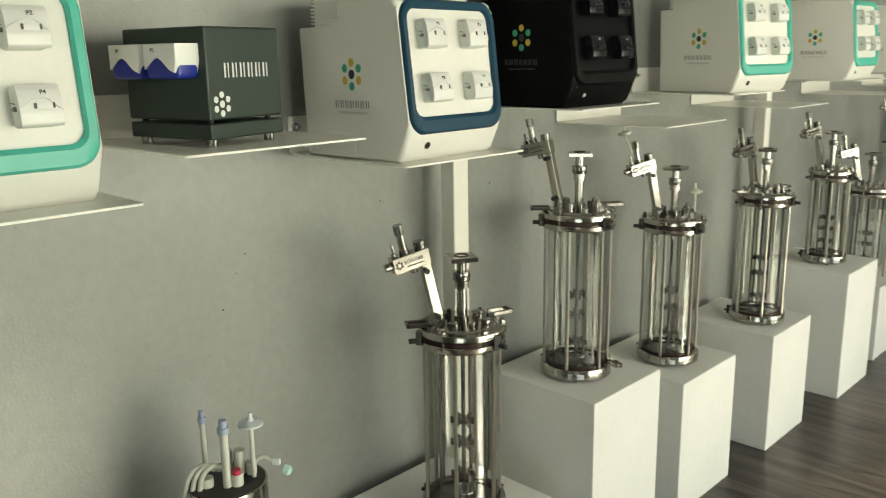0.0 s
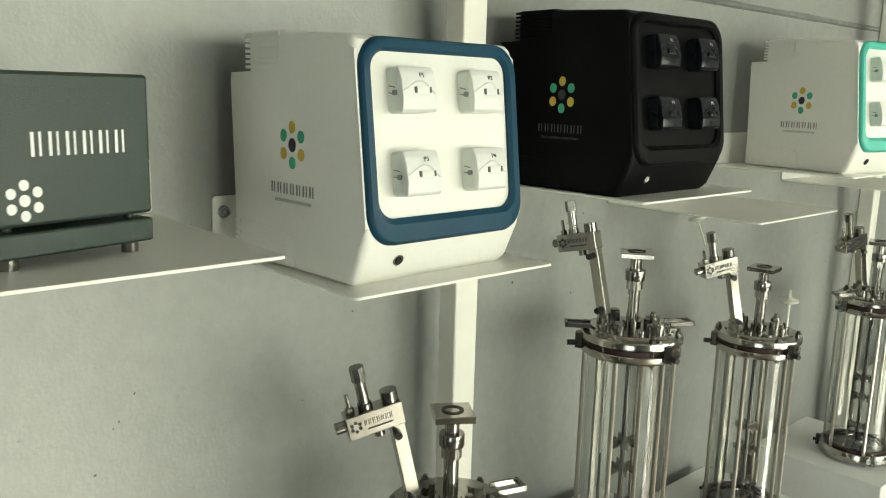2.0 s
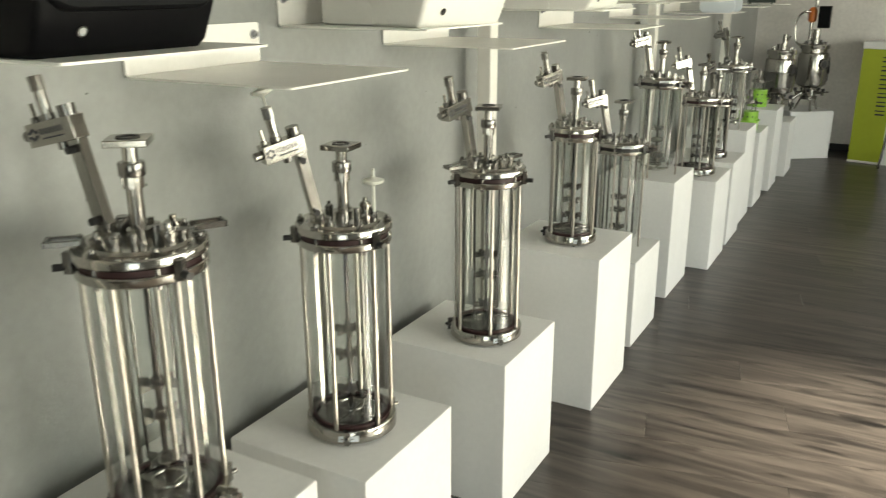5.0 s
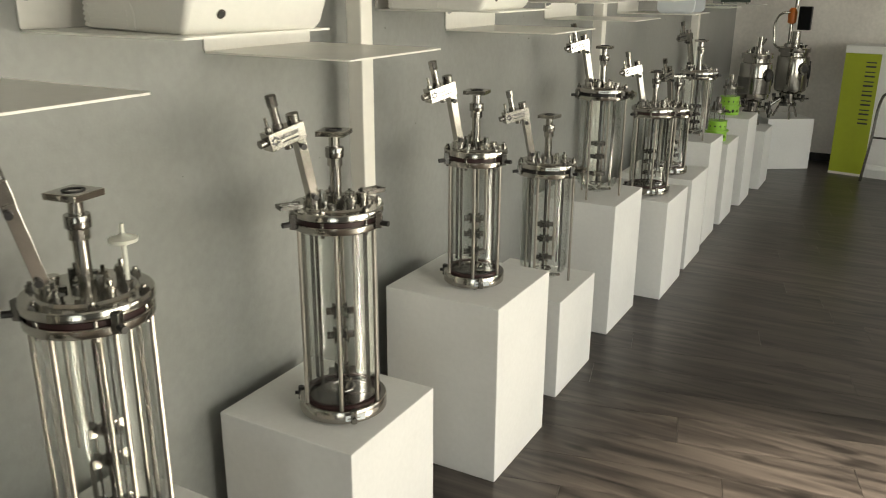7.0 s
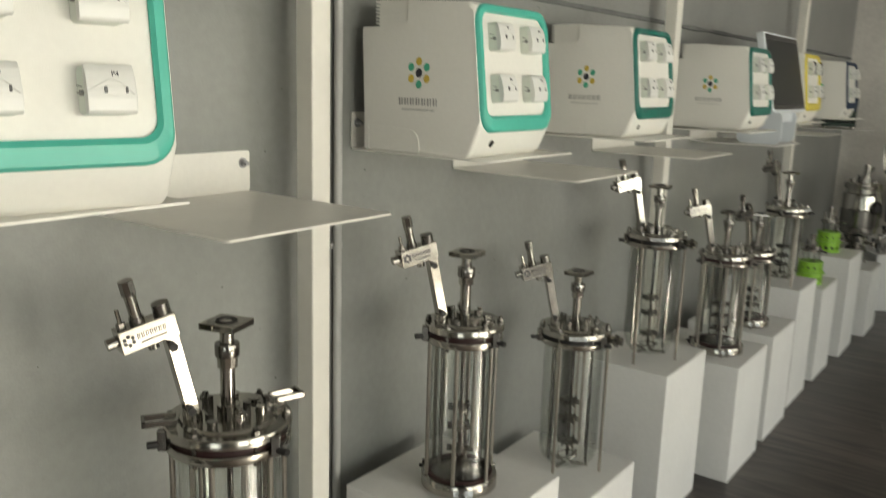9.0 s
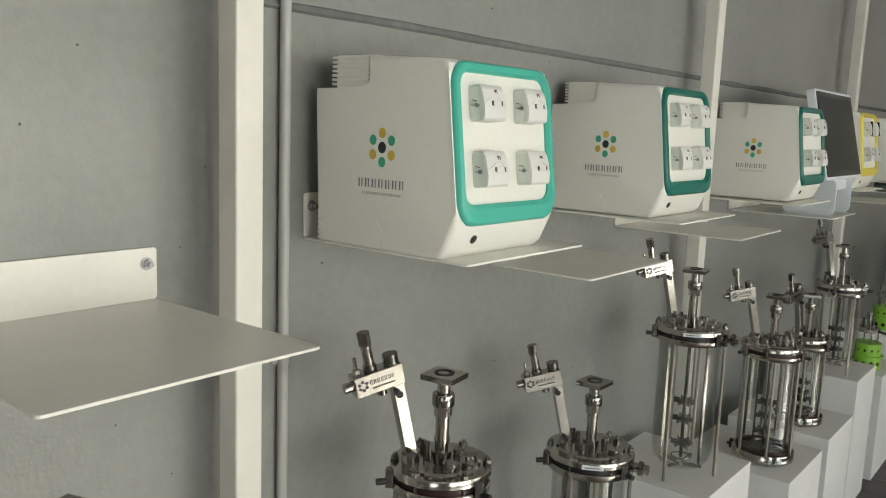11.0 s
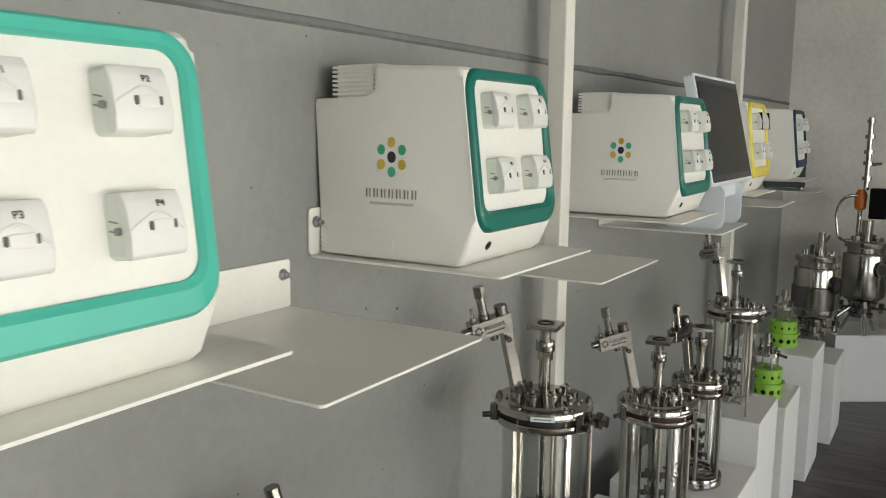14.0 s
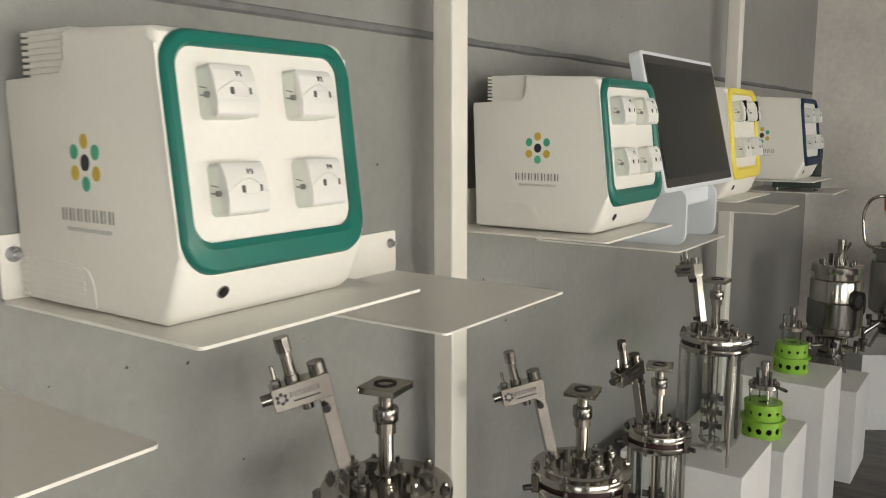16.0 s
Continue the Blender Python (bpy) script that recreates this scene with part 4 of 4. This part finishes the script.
V_RING = "steel and glass bioreactor vessel with leaning condenser arm"
V_LEG = "glass bioreactor vessel standing on thin steel legs"
vessel(pose(0.700, 2.750, 0.40, 0, 0, 37), V_RING + " on low plinth", h=0.474, R=0.103, seed=2, arm=32)
vessel(pose(0.638, 3.335, 0.597, 0, 0, 24), V_RING + " and sampling valve", h=0.474, R=0.103, seed=3, arm=-12, valve=True)
vessel(pose(0.650, 3.893, 0.487, 0, 0, 19), V_RING + " and vent filter", h=0.484, R=0.102, seed=4, arm=44, filters=((0.066, 0.02, 0.05, 0.078),), handles=False)
vessel(pose(0.690, 4.555, 0.484, 0, 0, 39), V_RING, h=0.493, R=0.103, seed=5, arm=36)
vessel(pose(0.690, 5.280, 0.593, 0, 0, 30), "slim " + V_RING, h=0.398, R=0.091, seed=6, arm=36, handles=False)
vessel(pose(0.682, 5.900, 0.391, 0, 0, 22), V_LEG + " with condenser arm", h=0.444, R=0.103, legged=True, seed=7, arm=26, handles=False, side_knob=True)
vessel(pose(0.668, 6.540, 0.600, 0, 0, 14), V_LEG + " with condenser arm", h=0.445, R=0.103, legged=True, seed=8, arm=40, handles=False, side_knob=True)
vessel(pose(0.751, 7.115, 0.502, 0, 0, 29), V_RING, h=0.394, R=0.102, seed=9, arm=16, handles=False)
vessel(pose(0.745, 7.600, 0.508, 0, 0, 20), "small " + V_RING, h=0.325, R=0.083, seed=10, arm=55, handles=False)
vessel(pose(0.742, 8.090, 0.625, 0, 0, 66), V_LEG + " with condenser arm", h=0.365, R=0.1, legged=True, seed=11, arm=-99, handles=False)


# small vessel with a black lid, tubing and filters
def tubed_vessel(m, low):
    th = thing("tubed_vessel", m, "small steel vessel with black lid, clear tubing and white filters", "vessel")
    part("wall", lathe(bmesh.new(), [(0.07, 0.004), (0.084, 0.0), (0.084, low), (0.079, low)], 40, closed=True), STEEL, th, smooth=True)
    part("lid", lathe(bmesh.new(), [(0.001, low - 0.006), (0.0795, low - 0.006), (0.0795, low + 0.002), (0.001, low + 0.003)], 40), RUBBER, th, smooth=True)
    for x, y, t, r, mat in ((-0.055, 0.03, 0.115, 0.006, SILICONE), (0.012, -0.030, 0.122, 0.0085, SILICONE), (0.055, 0.015, 0.115, 0.0045, SILICONE)):
        tb = part("port_tube", rod(bmesh.new(), (x, y, low), (x, y, low + t), r, seg=14), mat, th, "cloudy plastic tube", smooth=True)
        if r > 0.005:
            bm2 = bmesh.new()
            rod(bm2, (x, y, low + t), (x, y, low + t + 0.013), r * 1.4, seg=12)
            rod(bm2, (x, y, low + t + 0.013), (x, y, low + t + 0.028), r * 1.0, seg=12)
            part("connector", bm2, LILAC, tb, "pale blue connector", smooth=True)
    part("filter", lathe(bmesh.new(), [(0.003, -0.010), (0.009, -0.008), (0.026, -0.002), (0.0265, 0.003), (0.008, 0.008), (0.005, 0.012), (0.0045, 0.026), (0.0, 0.026)], 24, Matrix.Translation((0.055, 0.015, low + 0.122))), PANEL, th, "white disc vent filter", smooth=True)
    for x, y, r, t, mat in ((0.03, -0.02, 0.013, 0.028, SILICONE), (-0.03, -0.03, 0.013, 0.022, SILICONE), (0.045, 0.03, 0.011, 0.03, SILICONE), (0.03, -0.022, 0.009, 0.038, RED), (-0.01, 0.035, 0.012, 0.05, SILICONE), (0.02, 0.03, 0.012, 0.055, SILICONE)):
        part("cap", rod(bmesh.new(), (x, y, low), (x, y, low + t), r, seg=14), mat, th, smooth=True)
    for k in range(3):
        tube("hose", [(-0.02 + 0.012 * k, -0.01, low + 0.03), (-0.045 + 0.012 * k, -0.03, low + 0.045), (-0.075 + 0.016 * k, -0.05, low - 0.02), (-0.08 + 0.018 * k, -0.052, low - 0.12)], 0.0055, SILICONE, th, "clear silicone hose")
    tube("hose", [(0.045, 0.02, low + 0.02), (0.075, 0.02, low + 0.045), (0.1, 0.02, low + 0.032)], 0.0035, SILICONE, th)
    part("clip", box(bmesh.new(), 0.094, 0.112, 0.014, 0.024, 0, 0.014, 0.003, Matrix.Translation((0, 0, low + 0.028))), PANEL, th)
    part("cap", lathe(bmesh.new(), [(0.001, 0.0), (0.010, 0.0), (0.011, 0.012), (0.006, 0.018), (0.0, 0.018)], 14, pose(0.118, 0.018, low + 0.020, 0, 110, 0)), CYAN, th, "pale cyan end cap")
    return th


tubed_vessel(pose(0.61, 2.115, 0.45, 0, 0, 40), 0.255)


# lime green perforated racks with small vessels
def holed_ring(z0, tall, rad, hole, count):
    """An upright ring wall with a row of round holes."""
    bm = bmesh.new()
    step = 2 * math.pi / count
    for k in range(count):
        mid = step * (k + 0.5)
        hw, hh = step / 2, tall / 2
        square = ((hw, 0), (hw, hh), (0, hh), (-hw, hh), (-hw, 0), (-hw, -hh), (0, -hh), (hw, -hh))
        out_, in_ = [], []
        for q, (du, dv) in enumerate(square):
            a = radians(45 * q)
            out_.append(bm.verts.new((rad * math.cos(mid + du), rad * math.sin(mid + du), z0 + hh + dv)))
            ang = mid + hole / rad * math.cos(a)
            in_.append(bm.verts.new((rad * math.cos(ang), rad * math.sin(ang), z0 + hh + hole * math.sin(a))))
        for q in range(8):
            bm.faces.new((out_[q], out_[(q + 1) % 8], in_[(q + 1) % 8], in_[q]))
    bmesh.ops.remove_doubles(bm, verts=bm.verts, dist=1e-5)
    bmesh.ops.recalc_face_normals(bm, faces=bm.faces)
    bmesh.ops.solidify(bm, geom=bm.faces[:], thickness=0.004)
    return bm


def green_rack(m, label):
    th = thing("small_vessel_rack", m, label, "rack", "lime green vessel racks")
    for z0, tall, rad, hole in ((0.0, 0.056, 0.064, 0.0105), (0.062, 0.050, 0.060, 0.0065)):
        part("perforated_ring", holed_ring(z0, tall, rad, hole, 12), LIME, th, smooth=True)
    part("rim", lathe(bmesh.new(), [(0.05, 0.056), (0.074, 0.056), (0.074, 0.062), (0.05, 0.062)], 36, closed=True), LIME, th, smooth=True)
    part("core", rod(bmesh.new(), (0, 0, 0.0), (0, 0, 0.1), 0.045, seg=24), RUBBER, th, "dark inner block")
    part("top_plate", lathe(bmesh.new(), [(0.02, 0.112), (0.062, 0.112), (0.062, 0.117), (0.02, 0.117)], 36, closed=True), LIME, th)
    g_ = part("glass_cylinder", lathe(bmesh.new(), [(0.042, 0.1), (0.042, 0.17), (0.039, 0.17), (0.039, 0.1)], 28, closed=True), GLASS, th, smooth=True)
    g_.visible_shadow = False
    part("lid", rod(bmesh.new(), (0, 0, 0.168), (0, 0, 0.182), 0.05, seg=28), STEEL, th, smooth=True)
    for k, (px, py) in enumerate(ring_of(5, 0.034, 10)):
        part("port", rod(bmesh.new(), (px, py, 0.18), (px, py, 0.2 + 0.012 * (k % 3)), 0.006, seg=10), STEEL_DULL, th)
    for k, (px, py) in enumerate(ring_of(4, 0.05, 40)):
        part("tie_rod", rod(bmesh.new(), (px * 0.9, py * 0.9, 0.11), (px * 0.9, py * 0.9, 0.17), 0.003, seg=8), STEEL, th)
    bm = bmesh.new()
    rod(bm, (0, 0, 0.18), (0, 0, 0.225), 0.010, seg=14)
    rod(bm, (0, 0, 0.225), (0, 0, 0.255), 0.015, seg=14)
    part("drive_column", bm, STEEL, th, smooth=True)
    part("side_arm", rod(bmesh.new(), (0.04, 0, 0.176), (0.08, -0.01, 0.172), 0.006, seg=10), STEEL_DULL, th)
    return th


green_rack(pose(0.735, 9.24, 0.62, 0, 0, 20) @ Matrix.Scale(1.1, 4), "lime green perforated rack holding a small glass vessel")
green_rack(pose(0.775, 8.62, 0.535, 0, 0, -10) @ Matrix.Scale(1.1, 4), "lime green perforated rack holding a small glass vessel")


# steel pilot tanks
def steel_tank(m, label, tall):
    th = thing("steel_tank", m, label, "tank", "steel jacketed tanks at the end wall")
    part("jacket", lathe(bmesh.new(), [(0.03, 0.17), (0.10, 0.18), (0.128, 0.20), (0.132, 0.215), (0.132, 0.425), (0.128, 0.436), (0.112, 0.440), (0.112, 0.47)], 48), STEEL, th, smooth=True)
    part("neck_flange", lathe(bmesh.new(), [(0.08, 0.468), (0.128, 0.468), (0.130, 0.472), (0.130, 0.497), (0.126, 0.50), (0.08, 0.503)], 48), STEEL, th, smooth=True)
    part("lower_neck", lathe(bmesh.new(), [(0.055, 0.09), (0.06, 0.10), (0.06, 0.175), (0.05, 0.18)], 32), STEEL, th, smooth=True)
    part("lower_flange", lathe(bmesh.new(), [(0.04, 0.085), (0.072, 0.087), (0.072, 0.108), (0.04, 0.11)], 32), STEEL_DULL, th, smooth=True)
    for k, (px, py) in enumerate(ring_of(3, 0.05, -70)):
        part("leg", rod(bmesh.new(), (px, py, 0.12), (px * 2.3, py * 2.3, 0.0), 0.009, seg=12), STEEL, th, smooth=True)
    glass_port = part("sight_port", rod(bmesh.new(), (0.09, -0.09, 0.36), (0.108, -0.108, 0.36), 0.042, seg=28), STEEL_DULL, th, smooth=True)
    part("port_window", rod(bmesh.new(), (0.107, -0.107, 0.36), (0.110, -0.110, 0.36), 0.026, seg=24), RUBBER, glass_port, "dark round sight glass")
    for k, (px, py) in enumerate(ring_of(7, 0.085, 12)):
        bm = bmesh.new()
        rod(bm, (px, py, 0.50), (px, py, 0.518 + 0.01 * (k % 3)), 0.011, seg=12)
        part("port", bm, STEEL_DULL, th)
    for k, (px, py) in enumerate(ring_of(5, 0.06, -160)):
        bm = bmesh.new()
        rod(bm, (px, py, 0.14), (px * 2.0, py * 2.0, 0.135), 0.008, seg=10)
        rod(bm, (px * 2.0, py * 2.0, 0.12), (px * 2.0, py * 2.0, 0.15), 0.013, seg=12)
        v = part("valve", bm, STEEL, th)
        part("valve_knob", rod(bmesh.new(), (px * 2.05, py * 2.05, 0.15), (px * 2.05, py * 2.05, 0.172), 0.016, seg=12), RUBBER, v, "black valve knob")
    part("side_clamp", lathe(bmesh.new(), [(0.03, -0.008), (0.05, -0.008), (0.05, 0.008), (0.03, 0.008)], 24, pose(0.131, 0.03, 0.33, 0, 90, 12), True), RUBBER, th, "dark round clamp")
    if tall:
        part("motor_mount", rod(bmesh.new(), (0, 0, 0.50), (0, 0, 0.61), 0.034, seg=20), STEEL, th, smooth=True)
        part("motor", box(bmesh.new(), 0.0, 0.1, -0.05, 0.05, 0.62, 0.78, 0.006), BLACK, th, "black drive motor")
        part("valve_actuator", lathe(bmesh.new(), [(0.02, 0.66), (0.034, 0.67), (0.038, 0.74), (0.02, 0.77)], 20, Matrix.Translation((-0.055, 0.02, 0))), ORANGE, th, "orange valve actuator", smooth=True)
        bm = bmesh.new()
        rod(bm, (-0.055, 0.02, 0.52), (-0.055, 0.02, 0.66), 0.014, seg=14)
        rod(bm, (-0.03, 0.02, 0.77), (-0.03, 0.02, 1.15), 0.016, seg=14)
        for z in (0.82, 0.90, 0.96, 1.04, 1.12):
            rod(bm, (-0.03, 0.02, z), (-0.03, 0.02, z + 0.02), 0.03 if z != 1.12 else 0.024, seg=16)
        rod(bm, (-0.03, 0.02, 0.90), (0.05, -0.01, 0.91), 0.008)
        part("exhaust_stack", bm, STEEL, th, "stack of clamped steel fittings", smooth=True)
        tube("exhaust_pipe", [(-0.06, -0.03, 0.50), (-0.15, -0.03, 0.505), (-0.175, -0.03, 0.56), (-0.165, -0.03, 0.70), (-0.12, -0.03, 0.735), (-0.06, 0.0, 0.735)], 0.0085, STEEL, th)
        bm = bmesh.new()
        rod(bm, (-0.06, -0.06, 0.14), (-0.13, -0.10, 0.09), 0.013, seg=12)
        rod(bm, (-0.13, -0.10, 0.12), (-0.13, -0.10, -0.06), 0.012, seg=12)
        rod(bm, (-0.13, -0.10, 0.03), (-0.13, -0.10, 0.06), 0.024, seg=14)
        rod(bm, (-0.13, -0.10, -0.02), (-0.13, -0.10, 0.0), 0.02, seg=14)
        rod(bm, (-0.13, -0.10, -0.06), (-0.13, -0.10, -0.11), 0.008, seg=12)
        part("drain_valve", bm, STEEL_DULL, th)
        part("lever", rod(bmesh.new(), (0.04, -0.04, 0.14), (0.17, -0.06, 0.15), 0.006), STEEL_DULL, th)
        for s in (-1, 1):
            part("cladding", box(bmesh.new(), -0.012, 0.012, -0.09, 0.09, 0.215, 0.40, 0.006, Matrix.Translation((s * 0.118, 0.06, 0))), RUBBER, th, "dark insulating cover")
    else:
        bm = bmesh.new()
        rod(bm, (0.01, 0, 0.50), (0.01, 0, 0.545), 0.03, seg=18)
        rod(bm, (0.015, 0, 0.545), (0.015, 0, 0.61), 0.022, seg=18)
        rod(bm, (0.03, -0.02, 0.56), (0.055, -0.03, 0.60), 0.008)
        part("exhaust_stack", bm, STEEL, th, smooth=True)
        part("cladding", lathe(bmesh.new(), [(0.134, 0.23), (0.14, 0.235), (0.14, 0.34), (0.134, 0.345)], 40), STEEL_DULL, th, smooth=True)
    return th


steel_tank(pose(0.795, 9.86, 0.45, 0, 0, 10) @ Matrix.Diagonal((0.90, 0.90, 1.12, 1.0)), "polished steel jacketed tank on splayed legs", False)
steel_tank(pose(0.97, 10.62, 0.43, 0, 0, 0) @ Matrix.Diagonal((0.98, 0.98, 1.17, 1.0)), "tall polished steel tank with motor, valves and pipework", True)


# advertising banner stand and trestle
def banner(m):
    th = thing("display_counter", m, "white display counter with a lime green printed end panel", "counter")
    part("film", box(bmesh.new(), -0.134, 0.134, -0.004, 0.0, 0.02, 0.99), BANNER, th, "lime green banner film")
    part("foot_rail", box(bmesh.new(), -0.137, 0.14, -0.010, 0.03, 0.0, 0.020, 0.004), POST, th, "white aluminium foot rail")
    part("top_board", box(bmesh.new(), -0.137, 0.85, -0.012, 0.36, 0.992, 1.05, 0.003), PLINTH, th, "white counter top")
    part("front_board", box(bmesh.new(), 0.135, 0.85, 0.0, 0.012, 0.0, 0.991), PLINTH, th, "plain white front board")
    part("side_board", box(bmesh.new(), -0.134, -0.122, 0.002, 0.36, 0.0, 0.991), PLINTH, th)
    U = Matrix(((0, -1, 0, 0), (0, 0, -1, -0.0045), (1, 0, 0, 0), (0, 0, 0, 1)))
    part("brand_print", letter_bars(bmesh.new(), 0.42, 0.95, -0.105, 0.075, 7, U), DARK, th, "dark upright brand lettering shown as plain bars")
    return th


banner(pose(1.497, 10.56, 0, 0, 0, -10))
trestle = thing("trestle_frame", pose(1.64, 10.36, 0, 0, 0, -6), "grey tubular steel trestle frame beside the banner", "trestle")
tube("side_rail", [(-0.02, 0, 0.0), (0.01, 0, 0.3), (0.04, 0, 0.66), (0.06, 0, 0.70), (0.14, 0, 0.715), (0.6, 0, 0.72)], 0.011, STEEL_DULL, trestle)
tube("side_rail", [(0.72, 0, 0.0), (0.68, 0, 0.3), (0.64, 0, 0.66), (0.62, 0, 0.70), (0.60, 0, 0.72)], 0.011, STEEL_DULL, trestle)
part("cross_bar", rod(bmesh.new(), (0.015, 0, 0.36), (0.675, 0, 0.36), 0.008), STEEL_DULL, trestle)
part("lower_panel", box(bmesh.new(), 0.01, 0.69, -0.006, 0.006, 0.10, 0.14, 0.003), PLINTH, trestle)

# skirting on the end wall
structure("baseboard", box(bmesh.new(), WALL_X, ROOM_X, ROOM_Y1 - 0.014, ROOM_Y1, 0.0, 0.07, 0.003), RUBBER, "dark skirting board along the end wall")


# laminate planks, laid at a slight angle to the wall
def clip_poly(pts, axis, limit, keep_less):
    out = []
    for a, b in zip(pts, pts[1:] + pts[:1]):
        ia = (a[axis] <= limit) == keep_less
        ib = (b[axis] <= limit) == keep_less
        if ia:
            out.append(a)
        if ia != ib:
            s = (limit - a[axis]) / (b[axis] - a[axis])
            out.append((a[0] + s * (b[0] - a[0]), a[1] + s * (b[1] - a[1])))
    return out


def prism(bm, pts, z0, z1):
    """A board with slightly eased top edges."""
    cx, cy = sum(p[0] for p in pts) / len(pts), sum(p[1] for p in pts) / len(pts)

    def inset(p, d):
        v = Vector((p[0] - cx, p[1] - cy))
        return (p[0] - d * (1 if v.x > 0 else -1), p[1] - d * (1 if v.y > 0 else -1))
    lo = [bm.verts.new((*p, z0)) for p in pts]
    mid = [bm.verts.new((*p, z1 - 0.0004)) for p in pts]
    hi = [bm.verts.new((*inset(p, 0.0005), z1)) for p in pts]
    n = len(pts)
    for a, b in ((lo, mid), (mid, hi)):
        for k in range(n):
            bm.faces.new((a[k], a[(k + 1) % n], b[(k + 1) % n], b[k]))
    bm.faces.new(hi)


PW, PL_ = 0.185, 1.25
ca, sa = math.cos(radians(13)), math.sin(radians(13))
rest = bmesh.new()
made = 0
rng = random.Random(7)
for j in range(-28, 75):
    shift = rng.uniform(0, PL_)
    for i in range(-4, 8):
        u0, v0 = i * PL_ + shift, j * PW
        quad = [(u0 + 0.0005, v0 + 0.0005), (u0 + PL_ - 0.0005, v0 + 0.0005), (u0 + PL_ - 0.0005, v0 + PW - 0.0005), (u0 + 0.0005, v0 + PW - 0.0005)]
        pts = [(u * ca - v * sa, u * sa + v * ca) for u, v in quad]
        for axis, lim, less in ((0, WALL_X, False), (0, ROOM_X, True), (1, ROOM_Y0, False), (1, ROOM_Y1, True)):
            pts = clip_poly(pts, axis, lim, less) if len(pts) > 2 else pts
        if len(pts) < 3:
            continue
        cx, cy = sum(p[0] for p in pts) / len(pts), sum(p[1] for p in pts) / len(pts)
        if 0.6 < cx < 4.2 and 2.4 < cy < 11.1 and made < 300:
            bm = bmesh.new()
            prism(bm, pts, -0.012, 0.0)
            part("plank", bm, PLANK, floor)
            made += 1
        else:
            prism(rest, pts, -0.012, 0.0)
tagged(part("planks", rest, PLANK, floor), kind="stuff")
